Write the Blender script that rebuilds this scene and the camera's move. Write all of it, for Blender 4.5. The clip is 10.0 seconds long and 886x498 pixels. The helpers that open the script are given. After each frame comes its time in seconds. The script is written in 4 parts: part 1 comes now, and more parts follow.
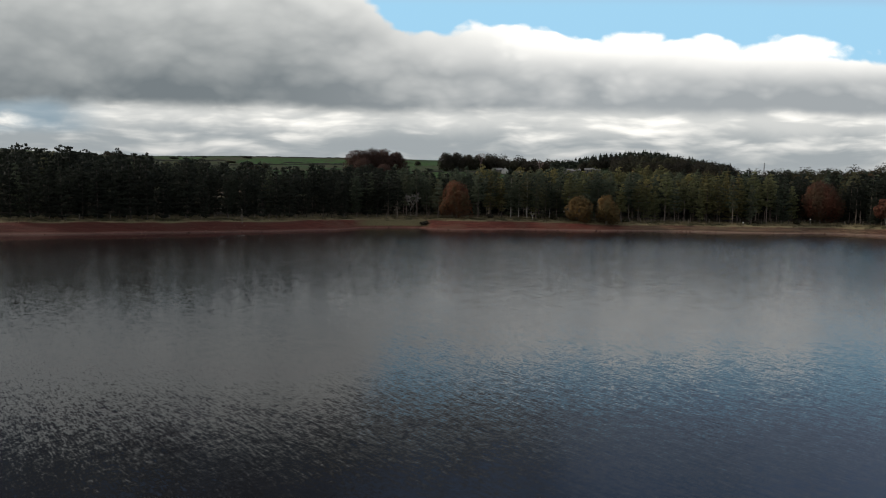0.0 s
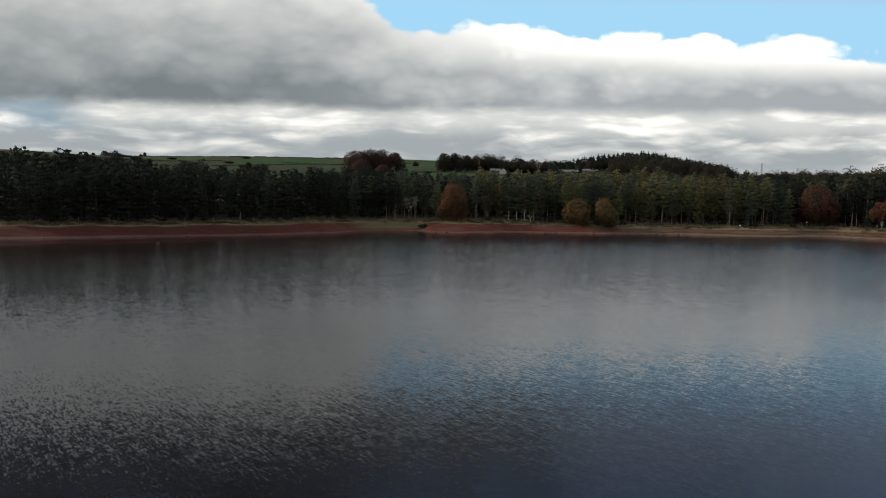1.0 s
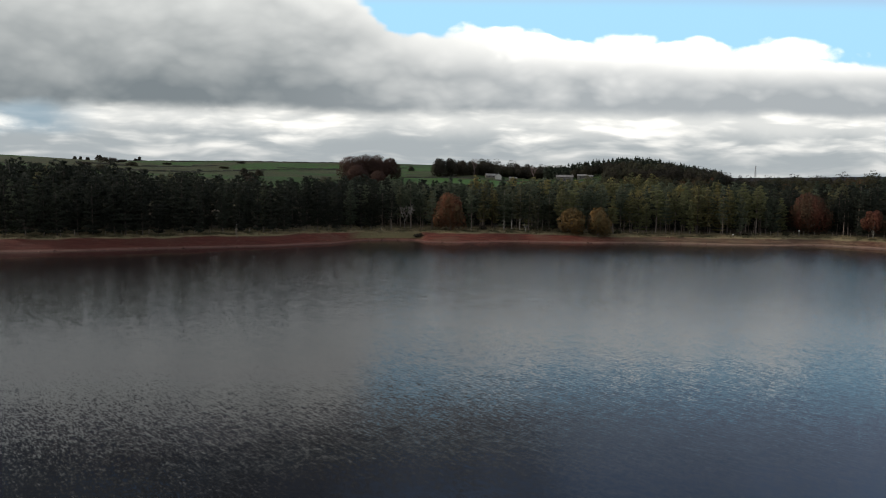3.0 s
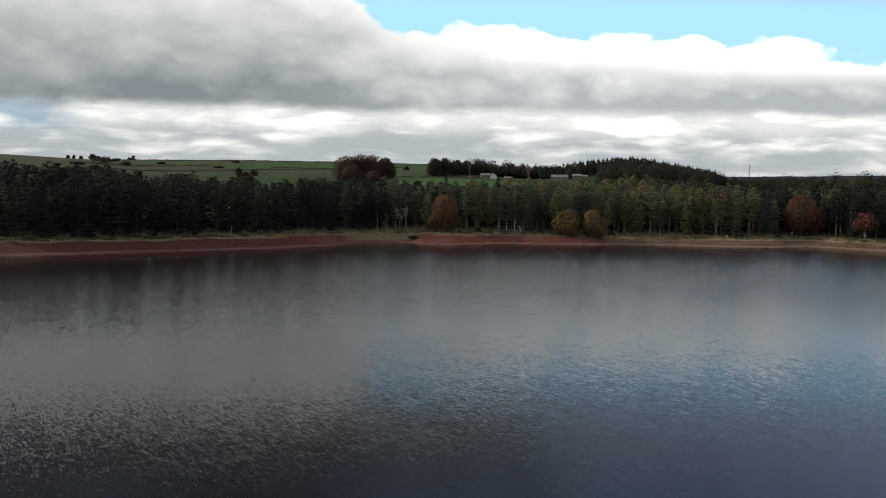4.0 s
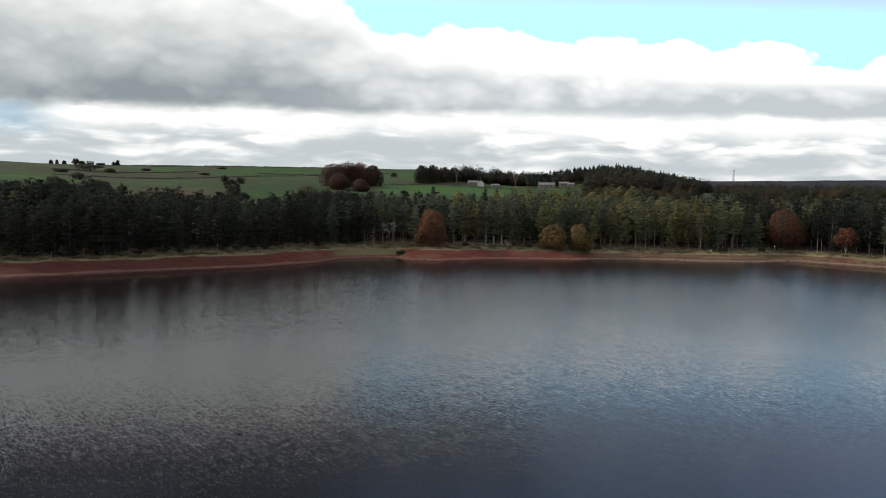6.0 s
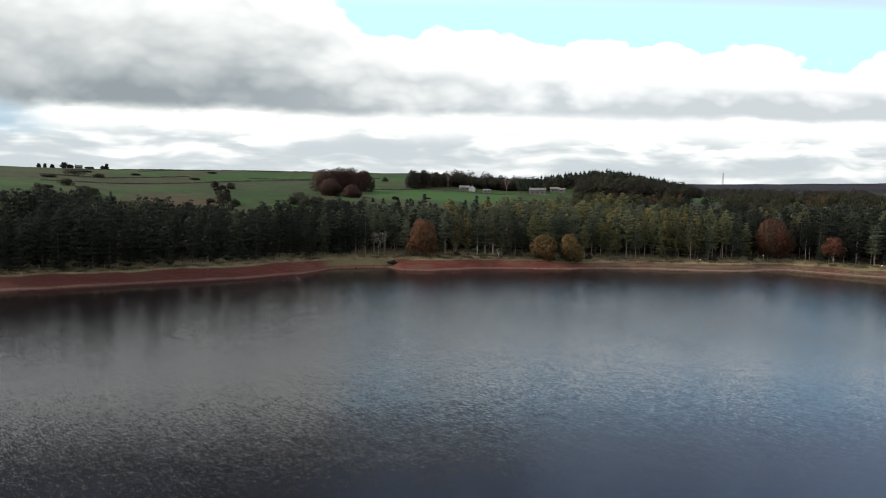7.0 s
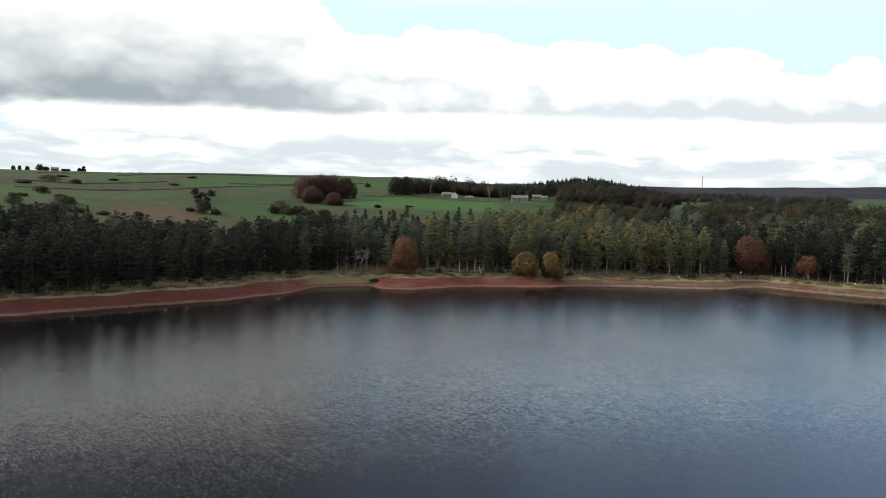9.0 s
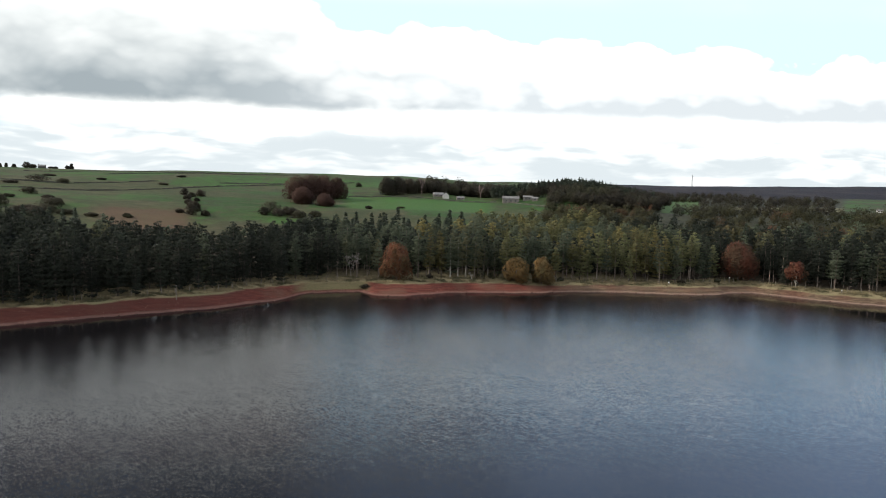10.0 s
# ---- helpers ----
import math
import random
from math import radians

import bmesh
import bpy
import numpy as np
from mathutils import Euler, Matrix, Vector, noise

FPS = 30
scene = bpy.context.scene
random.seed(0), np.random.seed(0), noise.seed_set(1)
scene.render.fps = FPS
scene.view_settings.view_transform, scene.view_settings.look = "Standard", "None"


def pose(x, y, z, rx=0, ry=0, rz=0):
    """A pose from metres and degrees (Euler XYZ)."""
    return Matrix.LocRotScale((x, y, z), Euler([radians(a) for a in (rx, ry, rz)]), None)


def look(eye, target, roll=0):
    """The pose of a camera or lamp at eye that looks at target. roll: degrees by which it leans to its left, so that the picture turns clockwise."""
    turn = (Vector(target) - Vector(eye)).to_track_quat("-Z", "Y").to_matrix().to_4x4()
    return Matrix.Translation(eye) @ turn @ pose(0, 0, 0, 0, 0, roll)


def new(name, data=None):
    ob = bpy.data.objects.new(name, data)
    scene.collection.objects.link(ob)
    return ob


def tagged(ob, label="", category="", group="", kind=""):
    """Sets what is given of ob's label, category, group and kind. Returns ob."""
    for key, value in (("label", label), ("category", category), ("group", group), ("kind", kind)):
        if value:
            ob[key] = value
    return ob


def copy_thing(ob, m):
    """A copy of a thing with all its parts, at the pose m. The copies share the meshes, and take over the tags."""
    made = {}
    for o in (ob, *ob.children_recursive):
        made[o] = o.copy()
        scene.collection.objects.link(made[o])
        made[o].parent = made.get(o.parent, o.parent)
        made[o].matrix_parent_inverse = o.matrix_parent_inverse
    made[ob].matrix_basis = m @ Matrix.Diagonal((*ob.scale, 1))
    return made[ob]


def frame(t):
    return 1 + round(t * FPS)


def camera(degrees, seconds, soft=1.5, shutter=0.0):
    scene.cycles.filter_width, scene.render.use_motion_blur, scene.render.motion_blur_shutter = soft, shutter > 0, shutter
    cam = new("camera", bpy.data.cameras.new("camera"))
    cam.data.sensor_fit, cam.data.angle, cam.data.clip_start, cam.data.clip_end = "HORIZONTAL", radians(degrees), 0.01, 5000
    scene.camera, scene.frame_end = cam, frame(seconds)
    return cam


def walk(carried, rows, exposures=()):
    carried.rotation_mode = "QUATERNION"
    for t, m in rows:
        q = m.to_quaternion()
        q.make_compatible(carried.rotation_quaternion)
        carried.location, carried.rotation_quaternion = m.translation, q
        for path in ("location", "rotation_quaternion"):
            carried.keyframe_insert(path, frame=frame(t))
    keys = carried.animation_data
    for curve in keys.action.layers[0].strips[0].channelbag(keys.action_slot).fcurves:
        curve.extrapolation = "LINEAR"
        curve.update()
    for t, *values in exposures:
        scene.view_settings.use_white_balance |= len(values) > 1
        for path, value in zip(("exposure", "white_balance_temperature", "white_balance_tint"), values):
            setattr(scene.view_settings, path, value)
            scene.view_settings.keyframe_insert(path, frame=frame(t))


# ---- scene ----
cam = camera(73.1, 10.0, 1.0)
# seconds, x, y, height, pitch, lean to the right, turn
PATH = [
    (0.0, 0.00, 0.00, 8.07, -4.82, -0.89, 0.13),
    (0.5, -0.02, -0.20, 8.62, -4.70, -0.91, 0.01),
    (1.0, -0.04, -0.40, 9.06, -4.89, -0.92, -0.05),
    (1.5, -0.06, -0.58, 9.57, -4.81, -0.91, -0.17),
    (2.0, -0.07, -0.73, 10.07, -4.73, -0.89, -0.33),
    (2.5, -0.08, -0.86, 10.59, -4.60, -0.87, -0.39),
    (4.0, -0.08, -1.20, 12.03, -4.81, -0.87, -0.95),
    (4.5, -0.07, -1.26, 12.74, -4.76, -0.89, -1.27),
    (5.0, -0.04, -1.28, 13.56, -4.76, -0.90, -1.45),
    (5.5, -0.03, -1.26, 14.48, -4.67, -0.91, -1.70),
    (7.0, -0.01, -1.10, 17.62, -4.33, -0.91, -2.95),
    (7.5, 0.01, -1.04, 18.82, -4.25, -0.94, -3.20),
    (8.0, 0.06, -0.98, 20.06, -4.24, -0.99, -3.85),
    (8.5, 0.11, -0.92, 21.31, -4.21, -1.04, -4.19),
    (9.0, 0.15, -0.85, 22.58, -4.30, -1.11, -4.58),
    (9.5, 0.19, -0.77, 23.86, -4.42, -1.19, -5.01),
    (10.0, 0.22, -0.68, 25.06, -4.57, -1.28, -5.41),
]
EXPOSURES = [(0.0, 0.20), (1.0, 0.26), (2.5, 0.36), (4.0, 0.54), (5.5, 0.76), (7.5, 1.10), (10.0, 1.33)]
walk(cam, [(t, pose(x, y, z, 90 + p, r, w)) for t, x, y, z, p, r, w in PATH], EXPOSURES)


# ---- node helpers ----
class Nodes:
    """Small helper to write node arithmetic."""

    def __init__(self, tree):
        self.tree = tree

    def add(self, kind):
        return self.tree.nodes.new(kind)

    def plug(self, socket, v):
        if isinstance(v, bpy.types.NodeSocket):
            self.tree.links.new(v, socket)
        elif v is not None:
            if isinstance(v, tuple) and len(v) == 3 and socket.type == "RGBA":
                v = (*v, 1)
            socket.default_value = v

    def math(self, op, a, b=None, c=None, clamp=False):
        n = self.add("ShaderNodeMath")
        n.operation, n.use_clamp = op, clamp
        for s, v in zip(n.inputs, (a, b, c)):
            self.plug(s, v)
        return n.outputs[0]

    def ramp(self, v, lo, hi, to_lo=0.0, to_hi=1.0, smooth=True):
        n = self.add("ShaderNodeMapRange")
        n.interpolation_type = "SMOOTHSTEP" if smooth else "LINEAR"
        for s, x in zip(n.inputs, (v, lo, hi, to_lo, to_hi)):
            self.plug(s, x)
        return n.outputs[0]

    def mix(self, f, a, b, blend="MIX"):
        n = self.add("ShaderNodeMix")
        n.data_type, n.blend_type = "RGBA", blend
        self.plug(n.inputs[0], f)
        self.plug(n.inputs[6], a)
        self.plug(n.inputs[7], b)
        return n.outputs[2]

    def noise(self, vec, scale, detail=3.0, rough=0.55, distortion=0.0):
        n = self.add("ShaderNodeTexNoise")
        self.plug(n.inputs["Vector"], vec)
        n.inputs["Scale"].default_value = scale
        n.inputs["Detail"].default_value = detail
        n.inputs["Roughness"].default_value = rough
        n.inputs["Distortion"].default_value = distortion
        return n.outputs[0]

    def cells(self, vec, scale, detail=2.0, rough=0.5):
        n = self.add("ShaderNodeTexVoronoi")
        n.feature = "SMOOTH_F1"
        self.plug(n.inputs["Vector"], vec)
        for key, v in (("Scale", scale), ("Detail", detail), ("Roughness", rough), ("Smoothness", 0.35)):
            n.inputs[key].default_value = v
        return n.outputs["Distance"]

    def stretch(self, vec, sx, sy, sz, off=(0, 0, 0)):
        n = self.add("ShaderNodeMapping")
        self.plug(n.inputs["Vector"], vec)
        n.inputs["Scale"].default_value = (sx, sy, sz)
        n.inputs["Location"].default_value = off
        return n.outputs[0]

    def axes(self, vec):
        n = self.add("ShaderNodeSeparateXYZ")
        self.plug(n.inputs[0], vec)
        return n.outputs

    def vec(self, x, y, z=0.0):
        n = self.add("ShaderNodeCombineXYZ")
        for s, v in zip(n.inputs, (x, y, z)):
            self.plug(s, v)
        return n.outputs[0]


# ---- world: blue sky with banks of stratocumulus ----
SUN_EL, SUN_AZ = 29.0, -84.0        # degrees; azimuth clockwise from the view's first direction
world = bpy.data.worlds.new("sky")
scene.world = world
world.use_nodes = True
world.node_tree.nodes.clear()
N = Nodes(world.node_tree)
sky = N.add("ShaderNodeTexSky")
sky.sky_type, sky.sun_disc = "NISHITA", False
sky.sun_elevation, sky.sun_rotation = radians(SUN_EL), radians(SUN_AZ)
sky.air_density, sky.dust_density, sky.ozone_density = 1.0, 0.6, 1.6
way = N.add("ShaderNodeTexCoord").outputs["Generated"]
wx, wy, wz = N.axes(way)
az = N.math("MULTIPLY", N.math("ARCTAN2", wx, wy), 57.2958)
el = N.math("MULTIPLY", N.math("ARCSINE", wz), 57.2958)
ahead = N.math("MAXIMUM", wy, 0.30)
u, v = N.math("DIVIDE", wx, ahead), N.math("DIVIDE", wz, ahead)
flat = N.vec(u, N.math("MULTIPLY", v, 1.25))
warp = N.add("ShaderNodeTexNoise")
N.plug(warp.inputs["Vector"], flat)
warp.inputs["Scale"].default_value, warp.inputs["Detail"].default_value = 6.0, 3.0
shift = N.add("ShaderNodeVectorMath")
shift.operation = "MULTIPLY_ADD"
N.plug(shift.inputs[0], warp.outputs["Color"])
shift.inputs[1].default_value = (0.06, 0.05, 0.0)
N.plug(shift.inputs[2], flat)
bent = shift.outputs[0]
low = N.noise(flat, 2.6, 3.0, 0.5, 0.2)
puff = N.noise(N.stretch(bent, 1, 1.2, 1, (3.1, 0.7, 2)), 7.5, 9.0, 0.57, 0.0)
soft = N.noise(N.stretch(bent, 0.75, 1.4, 1, (1.7, 4.2, 2)), 5.0, 7.0, 0.52, 0.1)
mass = N.noise(N.stretch(bent, 0.8, 1.5, 1, (8.3, 2.2, 1)), 3.6, 3.0, 0.45, 0.3)
roll = N.math("SUBTRACT", 0.62, N.cells(N.stretch(bent, 0.8, 2.8, 1, (2.6, 1.3, 7)), 11.0, 2.5, 0.55))
streak = N.math("ADD", N.noise(N.stretch(bent, 0.55, 3.0, 1, (5, 3, 0)), 7.5, 6.0, 0.5, 0.1), N.math("MULTIPLY", roll, 0.22))
heap = N.math("SUBTRACT", 0.62, N.cells(N.stretch(bent, 1, 1.5, 1, (0.3, 0.8, 4)), 9.0, 2.5, 0.55))


def centred(s, k):
    return N.math("MULTIPLY", N.math("SUBTRACT", s, 0.5), k)


def total(*terms):
    out = terms[0]
    for t in terms[1:]:
        out = N.math("ADD", out, t)
    return out


# the great bank: flat dark base, billowing top that climbs out of sight to the west
top = total(N.ramp(u, -0.42, -0.05, 0.75, 0.296), N.ramp(u, 0.0, 0.62, 0.0, -0.018), centred(puff, 0.05), centred(low, 0.02), N.math("MULTIPLY", heap, 0.040))
base = total(N.ramp(u, -0.7, 0.1, 0.143, 0.147), centred(low, 0.020), centred(soft, 0.040), centred(puff, 0.022))
rise = N.math("SUBTRACT", v, base)
under = N.math("SUBTRACT", top, v)
east = N.ramp(u, -0.45, 0.30)
bank_in = N.math("MULTIPLY", N.ramp(under, 0.0, N.ramp(v, 0.30, 0.44, 0.014, 0.30)), N.ramp(rise, -0.012, 0.014))
reach = N.ramp(u, -0.55, 0.25, 0.22, 0.155)
lit = total(N.ramp(N.math("DIVIDE", rise, reach), 0.0, 0.95, 0.06, 1.0, False), centred(mass, 0.55), centred(soft, 0.30), centred(puff, 0.30), N.math("MULTIPLY", heap, 0.34))
lit = N.math("MULTIPLY", lit, N.ramp(u, -0.9, 0.1, 0.76, 1.0), clamp=True)
edge_light = N.math("MULTIPLY", N.ramp(under, 0.06, 0.0), east)
front = N.math("MULTIPLY", N.ramp(total(u, N.math("MULTIPLY", v, -0.35), N.math("MULTIPLY", heap, 0.10)), -0.03, 0.03), N.ramp(v, 0.19, 0.25))
lit = total(lit, N.math("MULTIPLY", edge_light, 0.36), N.math("MULTIPLY", front, 0.16))
lit = N.math("MINIMUM", lit, 1.0)
shade = N.mix(east, (0.158, 0.182, 0.195), (0.32, 0.345, 0.36))
bank_col = N.mix(lit, shade, N.mix(east, (0.64, 0.65, 0.63), (1.06, 1.04, 0.99)))
# the brighter far layer under the base
far_lit = N.math("ADD", N.ramp(streak, 0.34, 0.70, 0.0, 1.0), N.ramp(N.math("ADD", v, centred(puff, 0.05)), 0.09, 0.135, 0.0, 0.42), clamp=True)
far_col = N.mix(far_lit, (0.31, 0.34, 0.355), N.mix(N.ramp(v, 0.05, 0.12), (0.58, 0.58, 0.565), (0.94, 0.92, 0.865)))
gap = N.math("MULTIPLY", N.math("MULTIPLY", N.ramp(u, -0.54, -0.66), N.ramp(v, 0.092, 0.112)), N.ramp(soft, 0.36, 0.52))
far_col = N.mix(N.math("MULTIPLY", gap, 0.8), far_col, (0.18, 0.27, 0.34))
# open blue above, deeper towards the zenith, with broken cloud that thickens to the west
deep = N.mix(1.0, sky.outputs[0], (0.088, 0.068, 0.078), "MULTIPLY")
veil = N.mix(N.ramp(v, 0.42, 0.58), (0.33, 0.42, 0.58), (0.32, 0.49, 0.80))
veil = N.mix(N.ramp(v, 0.60, 1.10), veil, deep)
blue = N.mix(N.ramp(v, 0.315, 0.355), (0.32, 0.58, 0.78), veil)
cover = N.noise(N.stretch(flat, 1, 1, 1, (11.3, 5.7, 9)), 1.6, 6.0, 0.58, 0.4)
west = N.ramp(az, 28.0, -38.0, 0.0, 0.34)
high = N.math("MULTIPLY", N.ramp(N.math("ADD", cover, west), 0.48, 0.84), N.ramp(v, 0.31, 0.36))
thick = N.ramp(v, 0.33, 0.48)
upper = N.mix(high, blue, N.mix(thick, (0.42, 0.44, 0.45), (0.058, 0.060, 0.063)))
# bright broken cloud overhead and behind
behind = N.math("MAXIMUM", N.ramp(el, 54.0, 70.0), N.math("MULTIPLY", N.ramp(wy, 0.10, -0.25), N.ramp(el, 4.0, 20.0, 0.6, 1.0)))
upper = N.mix(behind, upper, N.mix(N.ramp(cover, 0.35, 0.65), (0.52, 0.57, 0.64), (1.15, 1.15, 1.14)))
col = N.mix(N.ramp(v, 0.19, 0.24), far_col, upper)
bank_in = N.math("MULTIPLY", bank_in, N.ramp(v, 0.33, 0.40, 1.0, 0.0))
col = N.mix(bank_in, col, bank_col)
col = N.mix(N.ramp(el, -0.5, -3.0), col, (0.05, 0.055, 0.05))
back = N.add("ShaderNodeBackground")
N.plug(back.inputs[0], col)
back.inputs[1].default_value = 1.0
N.plug(N.add("ShaderNodeOutputWorld").inputs[0], back.outputs[0])

sun = new("sun", bpy.data.lights.new("sun", "SUN"))
sun.data.energy, sun.data.angle, sun.data.color = 2.4, radians(3), (1.0, 0.93, 0.82)
sun_way = Vector((math.sin(radians(SUN_AZ)) * math.cos(radians(SUN_EL)), math.cos(radians(SUN_AZ)) * math.cos(radians(SUN_EL)), math.sin(radians(SUN_EL))))
sun.matrix_world = look(sun_way * 300, (0, 0, 0))


# ---- the lie of the land ----
def curve(x, pts):
    """A smoothed piecewise line through (x, y) knots."""
    px, py = zip(*pts)
    return sum(np.interp(x + d, px, py) for d in (-1.6, -0.8, 0, 0.8, 1.6)) / 5


SHORE = [(-420, -240), (-260, 0), (-150, 76), (-100, 104), (-71.5, 116.7), (-55.5, 126.3), (-36, 136.7), (-32, 142.6), (-27, 144.5), (-23, 154), (-20.5, 159.2),
         (-5.8, 162.6), (-4, 156.8), (2.7, 154.3), (11.9, 158.5), (18.4, 161.9), (42, 162), (51, 164.6), (68, 164.4), (83, 161), (93, 160.4), (103, 165.2), (110, 164.6), (115, 157.4),
         (124, 148.6), (150, 132), (280, 30), (420, -240)]
CREST_W = [(-150, 9), (-57, 9), (-37, 12), (-26, 13), (-19, 4.5), (-8, 5.5), (-3, 9.5), (3, 9), (18, 5.5), (31, 7.5), (48, 4.5), (68, 4.5), (83, 6), (101, 5), (113, 4), (124, 4.5), (150, 6)]
CREST_Z = [(-150, 2.3), (20, 2.2), (48, 1.7), (68, 1.7), (90, 2.0), (150, 2.0)]
WOOD_D = [(-150, 2.6), (-58, 2.2), (-38, 4.5), (-26, 4.2), (-10, 5.5), (6, 6.5), (36, 6.5), (67, 5), (84, 3.8), (104, 7.5), (125, 5), (150, 5)]   # crest to wood edge
R_KNOTS = [0, 240, 282, 338, 429, 623, 850, 1300, 1640, 2200, 3000, 6000]
WEST_Z = [6, 6, 12.3, 21, 29.6, 49.8, 60, 75, 80, 82, 80, 75]
EAST_Z = [6, 6, 12.3, 19.7, 22.8, 28.2, 35, 60, 82, 86, 84, 80]


def smooth(v, lo, hi):
    t = np.clip((v - lo) / (hi - lo), 0, 1)
    return t * t * (3 - 2 * t)


def shore_y(x):
    return curve(x, SHORE) + 0.35 * np.sin(x * 0.83) + 0.25 * np.sin(x * 1.9 + 1)


def wood_y(x):
    return shore_y(x) + curve(x, CREST_W) + curve(x, WOOD_D)


def land(x, y):
    """Height of the ground; the water lies at 0."""
    x, y = np.asarray(x, float), np.asarray(y, float)
    s = y - shore_y(x)
    s = np.where(y < -60, np.maximum(s, -240 - y), s)
    w, zc = curve(x, CREST_W), curve(x, CREST_Z)
    bank = np.where(s < 0, np.maximum(s * 0.16, -5), zc * (1 - (1 - np.clip(s / w, 0, 1)) ** 1.25) + 0.09 * np.clip(s - w, 0, 8) + 0.016 * np.clip(s - w - 8, 0, 60))
    r, a = np.hypot(x, y), np.degrees(np.arctan2(x, np.maximum(y, 1e-3)))
    west, east = np.interp(r, R_KNOTS, WEST_Z), np.interp(r, R_KNOTS, EAST_Z)
    k = smooth(a, 2, 15)
    h = west * (1 - k * smooth(r, 282, 380)) + east * k * smooth(r, 282, 380)
    h -= 6 * smooth(-a, 15, 30) * smooth(r, 455, 660)
    h += 12 * np.exp(-((a - 17.6) / 6.6) ** 2 - ((r - 470) / 80) ** 2)
    h += smooth(r, 255, 380) * (0.9 * np.sin(x * 0.031 + 1) * np.sin(y * 0.027) + 0.8 * np.sin(x * 0.013 + y * 0.008 + 2))
    h += smooth(r, 900, 1500) * 2.0 * np.sin(x * 0.0046 + 0.6)
    return bank + (h - 6) * smooth(s, 40, 110) * (y > 0)


def drawn_in(r):
    """Range on the hill, drawn in from the map's ranges to the true ones."""
    return float(np.interp(r, (240, 360, 600, 850), (240, 325, 545, 850)) if r < 850 else r)


def at_bearing(a, r):
    """A point of the ground, a degrees to the right of north and r metres off on the map."""
    r = drawn_in(r)
    x, y = r * math.sin(radians(a)), r * math.cos(radians(a))
    return Vector((x, y, float(land(x, y))))


# ---- materials ----
def material(name, rough=0.8, metal=0.0, spec=0.3):
    m = bpy.data.materials.new(name)
    m.use_nodes = True
    n = Nodes(m.node_tree)
    b = m.node_tree.nodes["Principled BSDF"]
    b.inputs["Roughness"].default_value, b.inputs["Metallic"].default_value = rough, metal
    b.inputs["Specular IOR Level"].default_value = spec
    return m, n, b


def place_of(n):
    return n.add("ShaderNodeNewGeometry").outputs["Position"]


def leaf_material(name, dark, light, other=None, spread=0.14, share=0.25):
    """Foliage whose tint drifts from tree to tree and from clump to clump."""
    m, n, b = material(name, 0.75, 0.0, 0.15)
    geo = n.add("ShaderNodeNewGeometry")
    p = geo.outputs["Position"]
    island = geo.outputs["Random Per Island"]
    big = n.noise(n.stretch(p, 1, 1, 0.25), spread, 2.0, 0.5)
    f = n.math("ADD", n.math("MULTIPLY", n.ramp(big, 0.32, 0.68), 0.68), n.math("MULTIPLY", island, 0.32))
    c = n.mix(f, dark, light)
    tree = n.add("ShaderNodeObjectInfo").outputs["Random"]
    gain = n.add("ShaderNodeVectorMath")
    gain.operation = "SCALE"
    n.plug(gain.inputs[0], c)
    n.plug(gain.inputs["Scale"], n.ramp(tree, 0.0, 1.0, 0.72, 1.28, False))
    c = gain.outputs[0]
    if other:
        patch = n.noise(n.stretch(p, 1, 1, 0.2, (40, 9, 3)), spread * 0.8, 1.0, 0.4)
        c = n.mix(n.math("MULTIPLY", n.ramp(patch, 0.66 - share, 0.74 - share * 0.5), n.ramp(island, 0.0, 0.5, 0.5, 1.0)), c, other)
    n.plug(b.inputs["Base Color"], c)
    # boughs are shaded by the side of the crown on which they grow
    bough = n.add("ShaderNodeAttribute")
    bough.attribute_name = "bough"
    turned = n.add("ShaderNodeVectorTransform")
    turned.vector_type, turned.convert_from, turned.convert_to = "NORMAL", "OBJECT", "WORLD"
    n.plug(turned.inputs[0], bough.outputs["Vector"])
    lean = n.add("ShaderNodeVectorMath")
    lean.operation = "MULTIPLY_ADD"
    n.plug(lean.inputs[0], geo.outputs["Normal"])
    lean.inputs[1].default_value = (0.32, 0.32, 0.32)
    n.plug(lean.inputs[2], turned.outputs[0])
    unit = n.add("ShaderNodeVectorMath")
    unit.operation = "NORMALIZE"
    n.plug(unit.inputs[0], lean.outputs[0])
    n.plug(b.inputs["Normal"], unit.outputs[0])
    glow = n.add("ShaderNodeBsdfTranslucent")
    n.plug(glow.inputs["Color"], c)
    both = n.add("ShaderNodeMixShader")
    both.inputs[0].default_value = 0.3
    n.plug(both.inputs[1], b.outputs[0])
    n.plug(both.inputs[2], glow.outputs[0])
    n.plug(m.node_tree.nodes["Material Output"].inputs["Surface"], both.outputs[0])
    return m


def plain(name, colour, rough=0.8, grain=6.0, amount=0.35, metal=0.0, relief=0.0):
    m, n, b = material(name, rough, metal)
    p = place_of(n)
    f = n.noise(p, grain, 4.0, 0.6)
    g = n.noise(p, grain * 0.17, 2.0, 0.5)
    v = n.math("MULTIPLY", n.ramp(f, 0.25, 0.75, 1 - amount, 1 + amount), n.ramp(g, 0.3, 0.7, 1 - amount * 0.6, 1 + amount * 0.6))
    c = n.add("ShaderNodeVectorMath")
    c.operation = "SCALE"
    c.inputs[0].default_value = colour
    n.plug(c.inputs["Scale"], v)
    n.plug(b.inputs["Base Color"], c.outputs[0])
    if relief:
        k = n.add("ShaderNodeBump")
        k.inputs["Strength"].default_value, k.inputs["Distance"].default_value = 0.8, relief
        n.plug(k.inputs["Height"], f)
        n.plug(b.inputs["Normal"], k.outputs[0])
    return m


